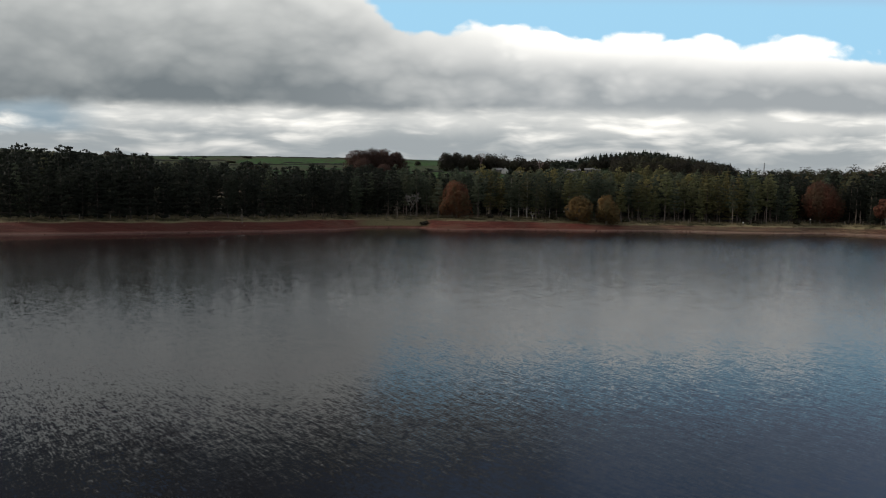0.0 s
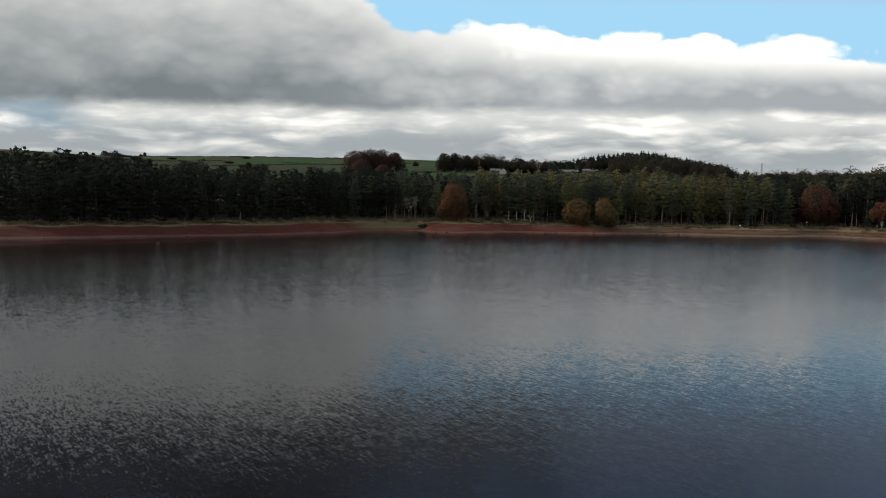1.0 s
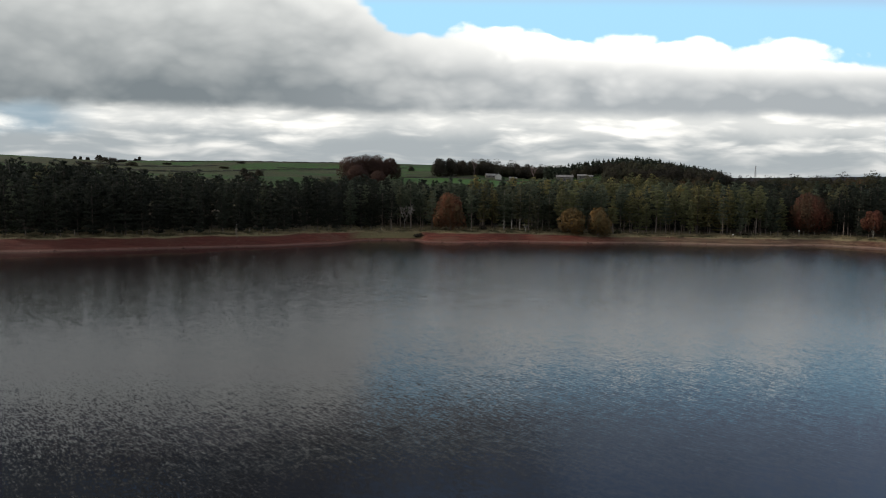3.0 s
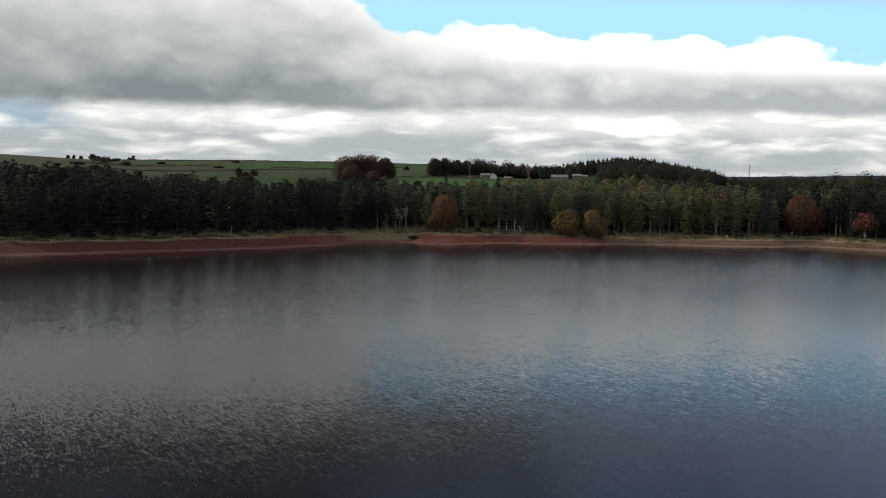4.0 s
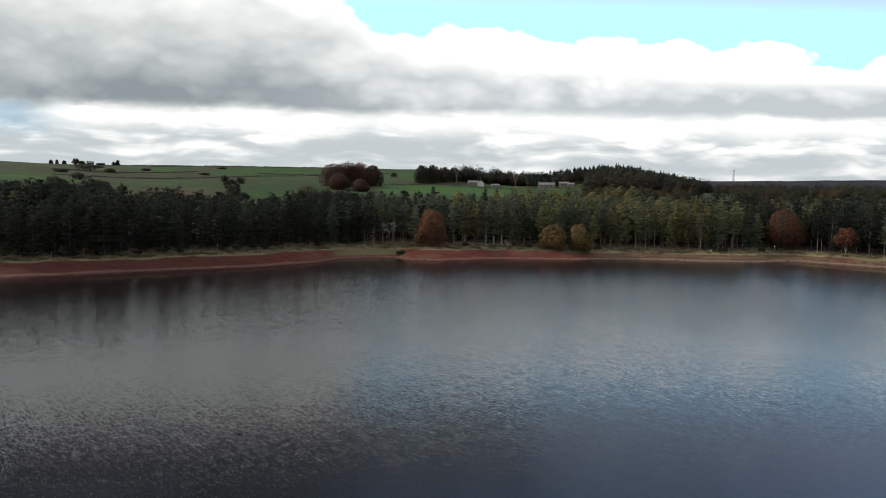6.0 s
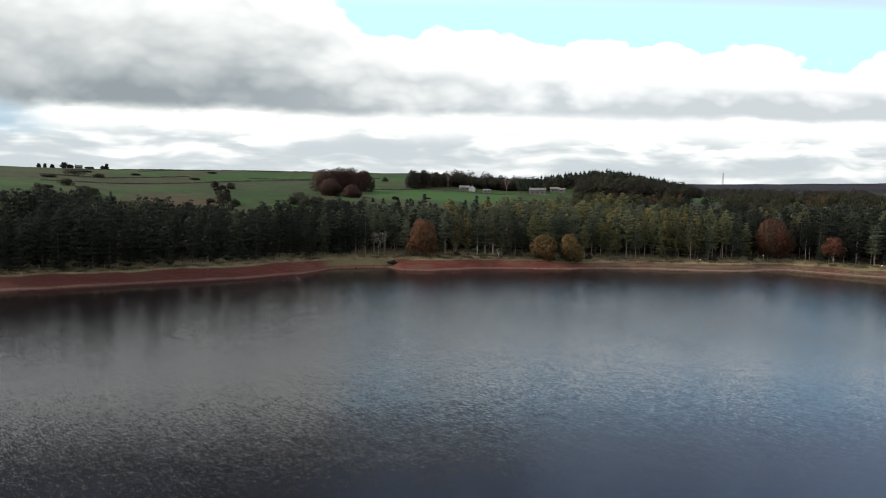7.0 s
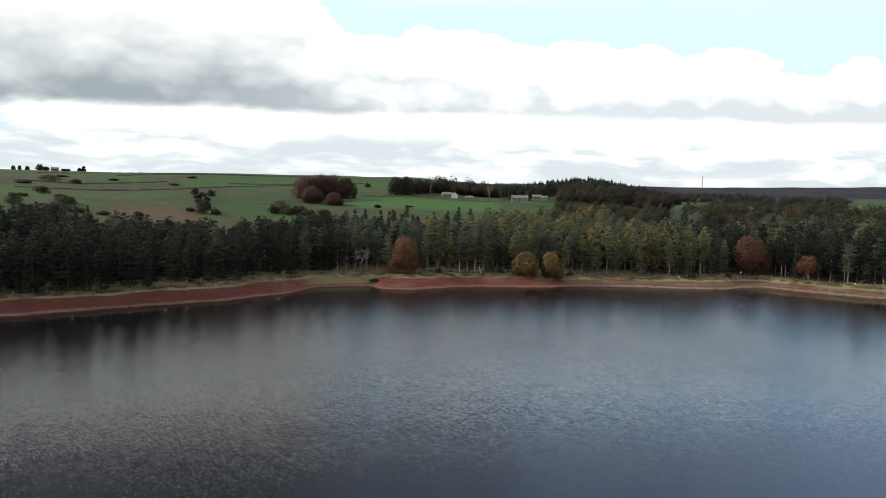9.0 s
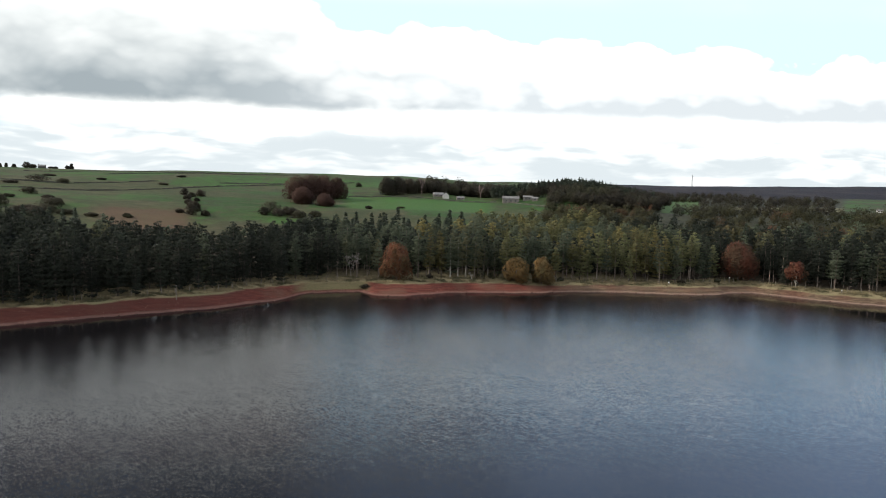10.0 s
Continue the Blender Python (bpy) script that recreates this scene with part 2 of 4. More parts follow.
def water_material():
    m, n, b = material("water", 0.15, 0.0, 0.5)
    b.inputs["IOR"].default_value = 1.333
    p = place_of(n)
    x, y, z = n.axes(p)
    n.plug(b.inputs["Base Color"], n.mix(n.noise(p, 0.02, 2.0), (0.0030, 0.0028, 0.0034), (0.0050, 0.0044, 0.0048)))
    gust = n.noise(n.stretch(p, 1, 0.45, 1), 0.022, 3.0, 0.6, 0.6)
    lee = n.add("ShaderNodeAttribute")
    lee.attribute_name = "open_water"
    calm = n.math("MULTIPLY", n.ramp(gust, 0.36, 0.62, 0.72, 0.95), n.ramp(lee.outputs["Fac"], 0.0, 2.2, 0.14, 2.2, False))
    # crests run from south-west to north-east
    n.plug(b.inputs["Roughness"], n.ramp(lee.outputs["Fac"], 0.05, 0.8, 0.05, 0.14))
    q = n.vec(n.math("MULTIPLY", n.math("ADD", x, y), 0.28), n.math("MULTIPLY", n.math("SUBTRACT", y, x), 0.92), z)
    total = None
    # a second train runs from north-west to south-east, mostly in the east
    e = n.vec(n.math("MULTIPLY", n.math("SUBTRACT", x, y), 0.20), n.math("MULTIPLY", n.math("ADD", x, y), 0.92), z)
    for vec, size, k in ((n.stretch(e, 1, 1, 1, (4, 6, 0)), 0.9, 0.04), (n.stretch(q, 1, 1, 1, (1, 5, 0)), 1.7, 0.045), (q, 4.6, 0.09), (e, 5.2, 0.20), (n.stretch(q, 1, 1, 1, (7, 3, 0)), 15.0, 0.26), (n.stretch(e, 1, 1, 1, (2, 9, 0)), 13.0, 0.40)):
        t = n.add("ShaderNodeTexNoise")
        n.plug(t.inputs["Vector"], vec)
        t.inputs["Scale"].default_value, t.inputs["Detail"].default_value, t.inputs["Roughness"].default_value = size, 2.0, 0.55
        off = n.add("ShaderNodeVectorMath")
        off.operation = "SUBTRACT"
        n.plug(off.inputs[0], t.outputs["Color"])
        off.inputs[1].default_value = (0.5, 0.5, 0.5)
        amp = n.add("ShaderNodeVectorMath")
        amp.operation = "MULTIPLY"
        n.plug(amp.inputs[0], off.outputs[0])
        amp.inputs[1].default_value = (k * 0.8, k, 0.0)
        if total is not None:
            both = n.add("ShaderNodeVectorMath")
            n.plug(both.inputs[0], total)
            n.plug(both.inputs[1], amp.outputs[0])
            total = both.outputs[0]
        else:
            total = amp.outputs[0]
    gusty = n.add("ShaderNodeVectorMath")
    gusty.operation = "SCALE"
    n.plug(gusty.inputs[0], total)
    n.plug(gusty.inputs["Scale"], calm)
    upright = n.add("ShaderNodeVectorMath")
    n.plug(upright.inputs[0], gusty.outputs[0])
    upright.inputs[1].default_value = (0, 0, 1)
    unit = n.add("ShaderNodeVectorMath")
    unit.operation = "NORMALIZE"
    n.plug(unit.inputs[0], upright.outputs[0])
    n.plug(b.inputs["Normal"], unit.outputs[0])
    return m


def ground_material():
    """Bare red bank below the full-water line, straw grass above it, wood floor, pasture and heather moor beyond."""
    m, n, b = material("ground", 0.92, 0.0, 0.1)
    p = place_of(n)
    x, y, z = n.axes(p)
    grain = n.noise(p, 1.6, 5.0, 0.65)
    patch = n.noise(p, 0.11, 4.0, 0.6)
    wide = n.noise(p, 0.012, 4.0, 0.55)
    long = n.noise(n.stretch(p, 0.06, 0.9, 3.0), 0.9, 4.0, 0.6)
    soil = n.mix(n.ramp(long, 0.3, 0.7), (0.042, 0.013, 0.0095), (0.080, 0.024, 0.017))
    soil = n.mix(n.ramp(patch, 0.45, 0.7), soil, (0.068, 0.034, 0.023))
    # cloud shadow over the western bank, put into the soil colour
    west_shade = n.math("MULTIPLY", n.ramp(x, -22, -48, 0.0, 0.75), n.ramp(patch, 0.25, 0.6, 0.7, 1.0))
    soil = n.mix(west_shade, soil, n.mix(long, (0.024, 0.0085, 0.0065), (0.046, 0.015, 0.011)))
    dun = n.mix(n.ramp(long, 0.35, 0.65), (0.044, 0.029, 0.020), (0.086, 0.060, 0.038))
    soil = n.mix(n.math("MULTIPLY", n.ramp(x, 44, 62), n.ramp(patch, 0.3, 0.6, 0.55, 1.0)), soil, dun)
    olive = n.mix(grain, (0.052, 0.046, 0.024), (0.098, 0.082, 0.042))
    cove = n.math("MULTIPLY", n.ramp(x, -25, -20), n.ramp(x, -3, -6))
    soil = n.mix(n.math("MULTIPLY", cove, n.ramp(z, 0.35, 0.7)), soil, olive)
    rim = n.ramp(n.math("ADD", z, n.math("MULTIPLY", n.math("SUBTRACT", patch, 0.5), 0.5)), 0.42, 0.20)
    soil = n.mix(n.math("MULTIPLY", rim, n.ramp(x, 20, 55, 0.22, 0.45)), soil, n.mix(grain, (0.13, 0.085, 0.068), (0.23, 0.165, 0.135)))
    wet = n.ramp(z, 0.10, 0.0)
    soil = n.mix(n.math("MULTIPLY", wet, 0.7), soil, (0.05, 0.03, 0.025))
    straw = n.mix(grain, (0.066, 0.055, 0.030), (0.175, 0.142, 0.082))
    straw = n.mix(n.ramp(patch, 0.52, 0.66, 0.0, 0.6), straw, (0.082, 0.078, 0.040))
    crest = n.ramp(x, 20, 48, 2.0, 1.5, False)
    c = n.mix(n.ramp(n.math("ADD", n.math("SUBTRACT", z, crest), n.math("MULTIPLY", n.math("SUBTRACT", patch, 0.5), 1.1)), -0.1, 0.15), soil, straw)
    floor = n.mix(grain, (0.018, 0.014, 0.009), (0.040, 0.030, 0.018))
    c = n.mix(n.ramp(n.math("SUBTRACT", z, crest), 0.95, 1.25), c, floor)
    pasture = n.mix(n.ramp(wide, 0.38, 0.62), (0.015, 0.039, 0.009), (0.025, 0.062, 0.012))
    rough = n.mix(n.ramp(patch, 0.35, 0.65), (0.025, 0.028, 0.013), (0.045, 0.039, 0.021))
    tuft = n.noise(n.stretch(p, 1, 0.5, 1, (90, 4, 0)), 0.02, 5.0, 0.65)
    pasture = n.mix(n.ramp(n.noise(p, 0.09, 5.0, 0.65), 0.42, 0.68, 0.0, 0.7), pasture, (0.022, 0.030, 0.011))
    strip = n.noise(n.stretch(p, 0.35, 1.0, 1, (9, 4, 0)), 0.016, 5.0, 0.6, 0.5)
    pasture = n.mix(n.ramp(strip, 0.50, 0.58, 0.0, 0.75), pasture, rough)
    pasture = n.mix(n.ramp(tuft, 0.48, 0.58, 0.0, 0.9), pasture, rough)
    fleck = n.noise(n.stretch(p, 1, 0.6, 1, (3, 70, 0)), 0.16, 4.0, 0.7)
    pasture = n.mix(n.ramp(fleck, 0.52, 0.66, 0.0, 0.8), pasture, (0.024, 0.027, 0.013))
    mound = n.noise(n.stretch(p, 0.5, 1.4, 1, (31, 12, 0)), 0.07, 5.0, 0.7, 0.8)
    pasture = n.mix(n.ramp(mound, 0.48, 0.62, 0.0, 0.42), pasture, (0.011, 0.021, 0.007))
    pasture = n.mix(n.ramp(n.noise(n.stretch(p, 0.22, 1.0, 1, (5, 44, 0)), 0.05, 5.0, 0.7), 0.58, 0.68, 0.0, 0.45), pasture, (0.046, 0.044, 0.022))
    r2 = n.math("SQRT", n.math("ADD", n.math("MULTIPLY", x, x), n.math("MULTIPLY", y, y)))
    a = n.math("MULTIPLY", n.math("ARCTAN2", x, y), 57.2958)
    c = n.mix(n.ramp(r2, 250, 272), c, rough)
    c = n.mix(n.ramp(n.math("ADD", r2, n.math("ADD", n.math("MULTIPLY", n.math("SUBTRACT", patch, 0.5), 60.0), n.math("MULTIPLY", n.math("SUBTRACT", wide, 0.5), 170.0))), 288, 314), c, pasture)
    dull = n.mix(n.ramp(patch, 0.35, 0.65), (0.016, 0.017, 0.010), (0.030, 0.030, 0.016))
    c = n.mix(n.math("MULTIPLY", n.ramp(a, 17.5, 20.0), n.math("MULTIPLY", n.ramp(a, 39.6, 39.0), n.ramp(r2, 285, 300))), c, dull)
    bracken = n.math("MULTIPLY", n.math("MULTIPLY", n.ramp(a, -25.5, -23.5), n.ramp(a, -16.5, -18.5)), n.ramp(n.math("ADD", r2, n.math("MULTIPLY", n.math("SUBTRACT", patch, 0.5), 50.0)), 341, 326))
    c = n.mix(n.math("MULTIPLY", bracken, n.math("MULTIPLY", n.ramp(r2, 262, 272), n.ramp(grain, 0.3, 0.6, 0.6, 1.0))), c, n.mix(patch, (0.036, 0.026, 0.016), (0.074, 0.042, 0.026)))
    lush = n.math("MULTIPLY", n.math("MULTIPLY", n.ramp(a, -4.5, -3.0), n.ramp(a, 11.0, 9.0)), n.math("MULTIPLY", n.ramp(r2, 347, 360), n.ramp(r2, 429, 422)))
    c = n.mix(n.math("MULTIPLY", lush, 0.7), c, n.mix(grain, (0.025, 0.062, 0.014), (0.036, 0.082, 0.019)))
    stubble = n.math("MULTIPLY", n.math("MULTIPLY", n.ramp(a, 28.9, 29.4), n.ramp(a, 39.5, 38.8)), n.math("MULTIPLY", n.ramp(r2, 508, 522), n.ramp(r2, 655, 643)))
    green = n.math("MULTIPLY", n.math("MULTIPLY", n.ramp(a, 25.3, 25.7), n.ramp(a, 28.8, 28.4)), n.ramp(r2, 389, 398))
    c = n.mix(n.math("MULTIPLY", green, 0.75), c, n.mix(grain, (0.030, 0.058, 0.016), (0.046, 0.078, 0.022)))
    c = n.mix(n.math("MULTIPLY", stubble, 0.8), c, n.mix(grain, (0.085, 0.080, 0.045), (0.13, 0.118, 0.068)))
    heath = n.mix(n.ramp(wide, 0.35, 0.65), (0.005, 0.0045, 0.006), (0.011, 0.009, 0.0105))
    heath = n.mix(n.ramp(n.noise(n.stretch(p, 1, 0.35, 1), 0.018, 5.0, 0.65), 0.48, 0.62, 0.0, 0.8), heath, (0.022, 0.017, 0.016))
    moor = n.math("MULTIPLY", n.ramp(r2, 850, 1000), n.math("MULTIPLY", n.ramp(a, 12, 16), n.math("MAXIMUM", n.ramp(a, 38.6, 38.0), n.ramp(r2, 960, 990))))
    c = n.mix(moor, c, heath)
    n.plug(b.inputs["Base Color"], c)
    k = n.add("ShaderNodeBump")
    k.inputs["Strength"].default_value, k.inputs["Distance"].default_value = 0.7, 0.25
    n.plug(k.inputs["Height"], n.math("ADD", grain, n.math("MULTIPLY", long, 0.8)))
    n.plug(b.inputs["Normal"], k.outputs[0])
    return m


WATER, GROUND = water_material(), ground_material()
PINE = leaf_material("pine needles", (0.040, 0.052, 0.035), (0.098, 0.113, 0.070), (0.115, 0.108, 0.055), 0.16, 0.10)
OLIVE = leaf_material("olive pine needles", (0.074, 0.082, 0.040), (0.165, 0.165, 0.072), (0.210, 0.175, 0.066), 0.16, 0.16)
SPRUCE = leaf_material("spruce needles", (0.028, 0.038, 0.028), (0.058, 0.072, 0.048))
LARCH = leaf_material("larch needles in autumn", (0.085, 0.080, 0.034), (0.160, 0.135, 0.048))
ORANGE = leaf_material("orange autumn leaves", (0.078, 0.034, 0.020), (0.150, 0.062, 0.030), (0.074, 0.052, 0.025), 0.5, 0.2)
YELLOW = leaf_material("yellow autumn leaves", (0.105, 0.066, 0.027), (0.195, 0.115, 0.041), (0.086, 0.068, 0.030), 0.5, 0.25)
RUSSET = leaf_material("russet leaves", (0.070, 0.026, 0.018), (0.125, 0.045, 0.027), (0.068, 0.046, 0.026), 0.4, 0.2)
COPPER = leaf_material("dark copper leaves", (0.040, 0.022, 0.017), (0.068, 0.037, 0.027), None, 0.2)
OAK = leaf_material("dull brown green leaves", (0.018, 0.016, 0.012), (0.038, 0.032, 0.021), (0.038, 0.038, 0.021), 0.05, 0.2)
MIXED = leaf_material("mixed autumn leaves", (0.036, 0.038, 0.020), (0.070, 0.062, 0.028), (0.095, 0.040, 0.022), 0.06, 0.06)
BIRCH = plain("white birch bark", (0.19, 0.17, 0.155), 0.8, 9.0, 0.3)
# pine needles with cloud shadow and the wood's inner shade put into the colour
SHADED_PINE = leaf_material("pine needles darkened for shade", (0.015, 0.0185, 0.0135), (0.031, 0.037, 0.025), None, 0.16)
BARK = plain("bark", (0.105, 0.083, 0.068), 0.9, 7.0, 0.4, 0.0, 0.03)
DARK_BARK = plain("dark bark", (0.048, 0.038, 0.032), 0.95, 7.0, 0.4, 0.0, 0.03)
PALE_BARK = plain("pale bark", (0.19, 0.175, 0.15), 0.8, 9.0, 0.35, 0.0, 0.02)
TWIG = plain("purple brown twigs", (0.13, 0.09, 0.085), 0.9, 8.0, 0.3)
STRAW = leaf_material("dry grass blades", (0.080, 0.068, 0.037), (0.215, 0.172, 0.098), (0.056, 0.055, 0.028), 0.3, 0.22)
STONE = plain("grey gritstone", (0.095, 0.087, 0.075), 0.9, 3.0, 0.35, 0.0, 0.05)
RED_STONE = plain("reddish stones", (0.092, 0.048, 0.036), 0.9, 1.5, 0.45)
STONE_DARK = plain("weathered dark wall stone", (0.045, 0.044, 0.036), 0.95, 1.0, 0.4)
SLATE = plain("stone slate roof", (0.095, 0.092, 0.09), 0.8, 2.5, 0.3, 0.0, 0.03)
RENDER_WHITE = plain("white render", (0.58, 0.57, 0.54), 0.8, 1.2, 0.12)
PALE_WALL = plain("weathered pale render", (0.30, 0.29, 0.27), 0.85, 1.2, 0.2)
PANE = plain("dark window pane", (0.03, 0.035, 0.04), 0.15, 1.0, 0.1)
STEEL = plain("galvanised steel", (0.30, 0.31, 0.32), 0.5, 4.0, 0.2, 0.6)
WOOD = plain("weathered wood", (0.10, 0.085, 0.068), 0.9, 9.0, 0.35, 0.0, 0.01)


# ---- mesh helpers ----
def mesh_from(name, verts, faces, mat, shade=False):
    """A mesh from arrays of points and of faces that all have the same number of corners."""
    verts, faces = np.asarray(verts, np.float32), np.asarray(faces, np.int32)
    side, verts = verts[:, 3:], np.ascontiguousarray(verts[:, :3])
    me = bpy.data.meshes.new(name)
    n = faces.shape[1]
    me.vertices.add(len(verts))
    me.vertices.foreach_set("co", verts.ravel())
    me.loops.add(faces.size)
    me.loops.foreach_set("vertex_index", faces.ravel())
    me.polygons.add(len(faces))
    me.polygons.foreach_set("loop_start", np.arange(len(faces), dtype=np.int32) * n)
    me.polygons.foreach_set("use_smooth", np.full(len(faces), shade, dtype=bool))
    me.update(calc_edges=True)
    if side.shape[1]:
        me.attributes.new("bough", "FLOAT_VECTOR", "POINT").data.foreach_set("vector", np.ascontiguousarray(side).ravel())
    me.materials.append(mat)
    return me


def join(pieces):
    """One pair of arrays from several (verts, faces)."""
    v, f, k = [], [], 0
    for a, b in pieces:
        v.append(a)
        f.append(np.asarray(b) + k)
        k += len(a)
    return np.concatenate(v), np.concatenate(f)


def child(name, me, parent, label=""):
    ob = new(name, me)
    ob.parent = parent
    return tagged(ob, label) if label else ob


def tube(pts, radii, sides=6):
    """A tapered tube along points, as quads."""
    pts = np.asarray(pts, float)
    v, f = [], []
    a = np.linspace(0, 2 * np.pi, sides, endpoint=False)
    for i, (p, r) in enumerate(zip(pts, radii)):
        d = pts[min(i + 1, len(pts) - 1)] - pts[max(i - 1, 0)]
        d /= np.linalg.norm(d) + 1e-9
        u = np.cross(d, (0.31, 0.95, 0.1))
        u /= np.linalg.norm(u) + 1e-9
        w = np.cross(d, u)
        v.append(p + r * (np.cos(a)[:, None] * u + np.sin(a)[:, None] * w))
        if i:
            k = (i - 1) * sides
            f += [(k + j, k + (j + 1) % sides, k + sides + (j + 1) % sides, k + sides + j) for j in range(sides)]
    return np.concatenate(v), np.array(f)


def boxes(items):
    """Quads of many boxes, each (centre, half sizes, turn about z in degrees)."""
    corner = np.array([(x, y, z) for x in (-1, 1) for y in (-1, 1) for z in (-1, 1)], float)
    face = np.array([(0, 1, 3, 2), (4, 6, 7, 5), (0, 4, 5, 1), (2, 3, 7, 6), (0, 2, 6, 4), (1, 5, 7, 3)])
    out = []
    for c, h, t in items:
        p = corner * h
        s, k = math.sin(radians(t)), math.cos(radians(t))
        p = np.stack([p[:, 0] * k - p[:, 1] * s, p[:, 0] * s + p[:, 1] * k, p[:, 2]], 1)
        out.append((p + c, face))
    return join(out)


def sprays(centre, along, length, width, rng, droop=0.0, flat=0.0, outward=None):
    """Small bent leaf clumps at centres, pointing along; flat: how level they lie; outward: the side of the crown."""
    n = len(centre)
    outward = along if outward is None else outward
    outward = outward / (np.linalg.norm(outward, axis=1, keepdims=True) + 1e-9)
    along = along / (np.linalg.norm(along, axis=1, keepdims=True) + 1e-9)
    side = np.cross(along, rng.normal(size=(n, 3)) * (1 - flat) + np.array((0, 0, 1.0)) * flat)
    side /= np.linalg.norm(side, axis=1, keepdims=True) + 1e-9
    L, W = (length * rng.uniform(0.65, 1.3, n))[:, None], (width * rng.uniform(0.65, 1.3, n))[:, None]
    sag = np.array([[0, 0, -1.0]]) * L * droop
    a = centre - along * L * 0.5
    b = centre + side * W * 0.5 + sag * 0.3
    c = centre + along * L * 0.5 + sag
    d = centre - side * W * 0.5 + sag * 0.3
    v = np.stack([a, b, c, d], 1).reshape(-1, 3)
    return np.concatenate([v, np.repeat(outward, 4, 0)], 1), np.arange(4 * n).reshape(n, 4)


def moved(crown, m, o):
    """A crown's arrays, turned and scaled by m and set down at o."""
    v = crown[0]
    return np.concatenate([v[:, :3] @ m.T + o, v[:, 3:] @ m.T], 1), crown[1]


# ---- kinds of trees ----
def conifer(rng, height, bare, radius, layer=0.6, spray=0.75, round_top=0.6, plume=False):
    """A conifer's trunk and crown: whorls of drooping, needled boughs on a straight stem."""
    lean = rng.normal(0, 0.012, 2)
    hs = np.linspace(0, height * 0.97, 7)
    trunk = tube(np.stack([hs * lean[0], hs * lean[1], hs - 0.3], 1), np.interp(hs, (0, height), (0.16 * height / 13, 0.03)), 6)
    cs, ds, os = [], [], []
    h = bare
    while h < height - 0.25:
        k = (h - bare) / (height - bare)
        reach = radius * (1 - k ** (1 + round_top)) ** 0.8 * (0.70 + 0.30 * min(1, k * 3 + 0.2)) + 0.10
        n = int(rng.integers(5, 9))
        reach *= rng.uniform(0.72, 1.14)
        turn = rng.uniform(0, 6.28)
        for j in range(n):
            a = turn + j * 6.283 / n + rng.normal(0, 0.22)
            r = reach * rng.uniform(0.55, 1.22)
            if rng.random() < 0.07:
                continue
            m = max(2, int(r / (spray * 0.75)))
            t = (np.arange(m) + rng.uniform(0.35, 0.95, m)) / m
            up = (0.55 - 0.35 * (1 - k) if plume else 0.30 - 0.42 * (1 - k)) * r
            ox, oy = math.cos(a), math.sin(a)
            z0 = h + rng.normal(0, 0.42 * layer * (1 - 0.75 * k))
            for side in (-1.0, 0.0, 1.0):
                spread = side * spray * 0.55 * (1.15 - 0.6 * t)
                bend = a + side * 0.75
                p = np.stack([ox * r * t - oy * spread, oy * r * t + ox * spread, z0 + up * t ** 1.3 + rng.normal(0, 0.06, m)], 1)
                cs.append(p + rng.normal(0, 0.07 * spray / 0.5, (m, 3)))
                os.append(np.stack([ox * (0.4 + t), oy * (0.4 + t), 0.30 + 0.5 * k - 0.25 * (1 - t)], 1))
                ds.append(np.stack([math.cos(bend) + rng.normal(0, 0.25, m), math.sin(bend) + rng.normal(0, 0.25, m), rng.normal(0.75 if plume else 0.12, 0.3, m)], 1))
        h += layer * rng.uniform(0.75, 1.3)
    tip = np.stack([np.zeros(7), np.zeros(7), np.linspace(height - 1.0, height, 7)], 1)
    cs.append(tip + rng.normal(0, 0.05, (7, 3)))
    ds.append(np.stack([rng.normal(0, 0.16, 7), rng.normal(0, 0.16, 7), np.full(7, 0.8)], 1))
    os.append(ds[-1])
    c, d = np.concatenate(cs), np.concatenate(ds)
    c[:, :2] += c[:, 2:] * lean
    return trunk, sprays(c, d, spray * 1.25, spray * 0.72, rng, 0.0 if plume else 0.22, 0.25 if plume else 0.62, np.concatenate(os))


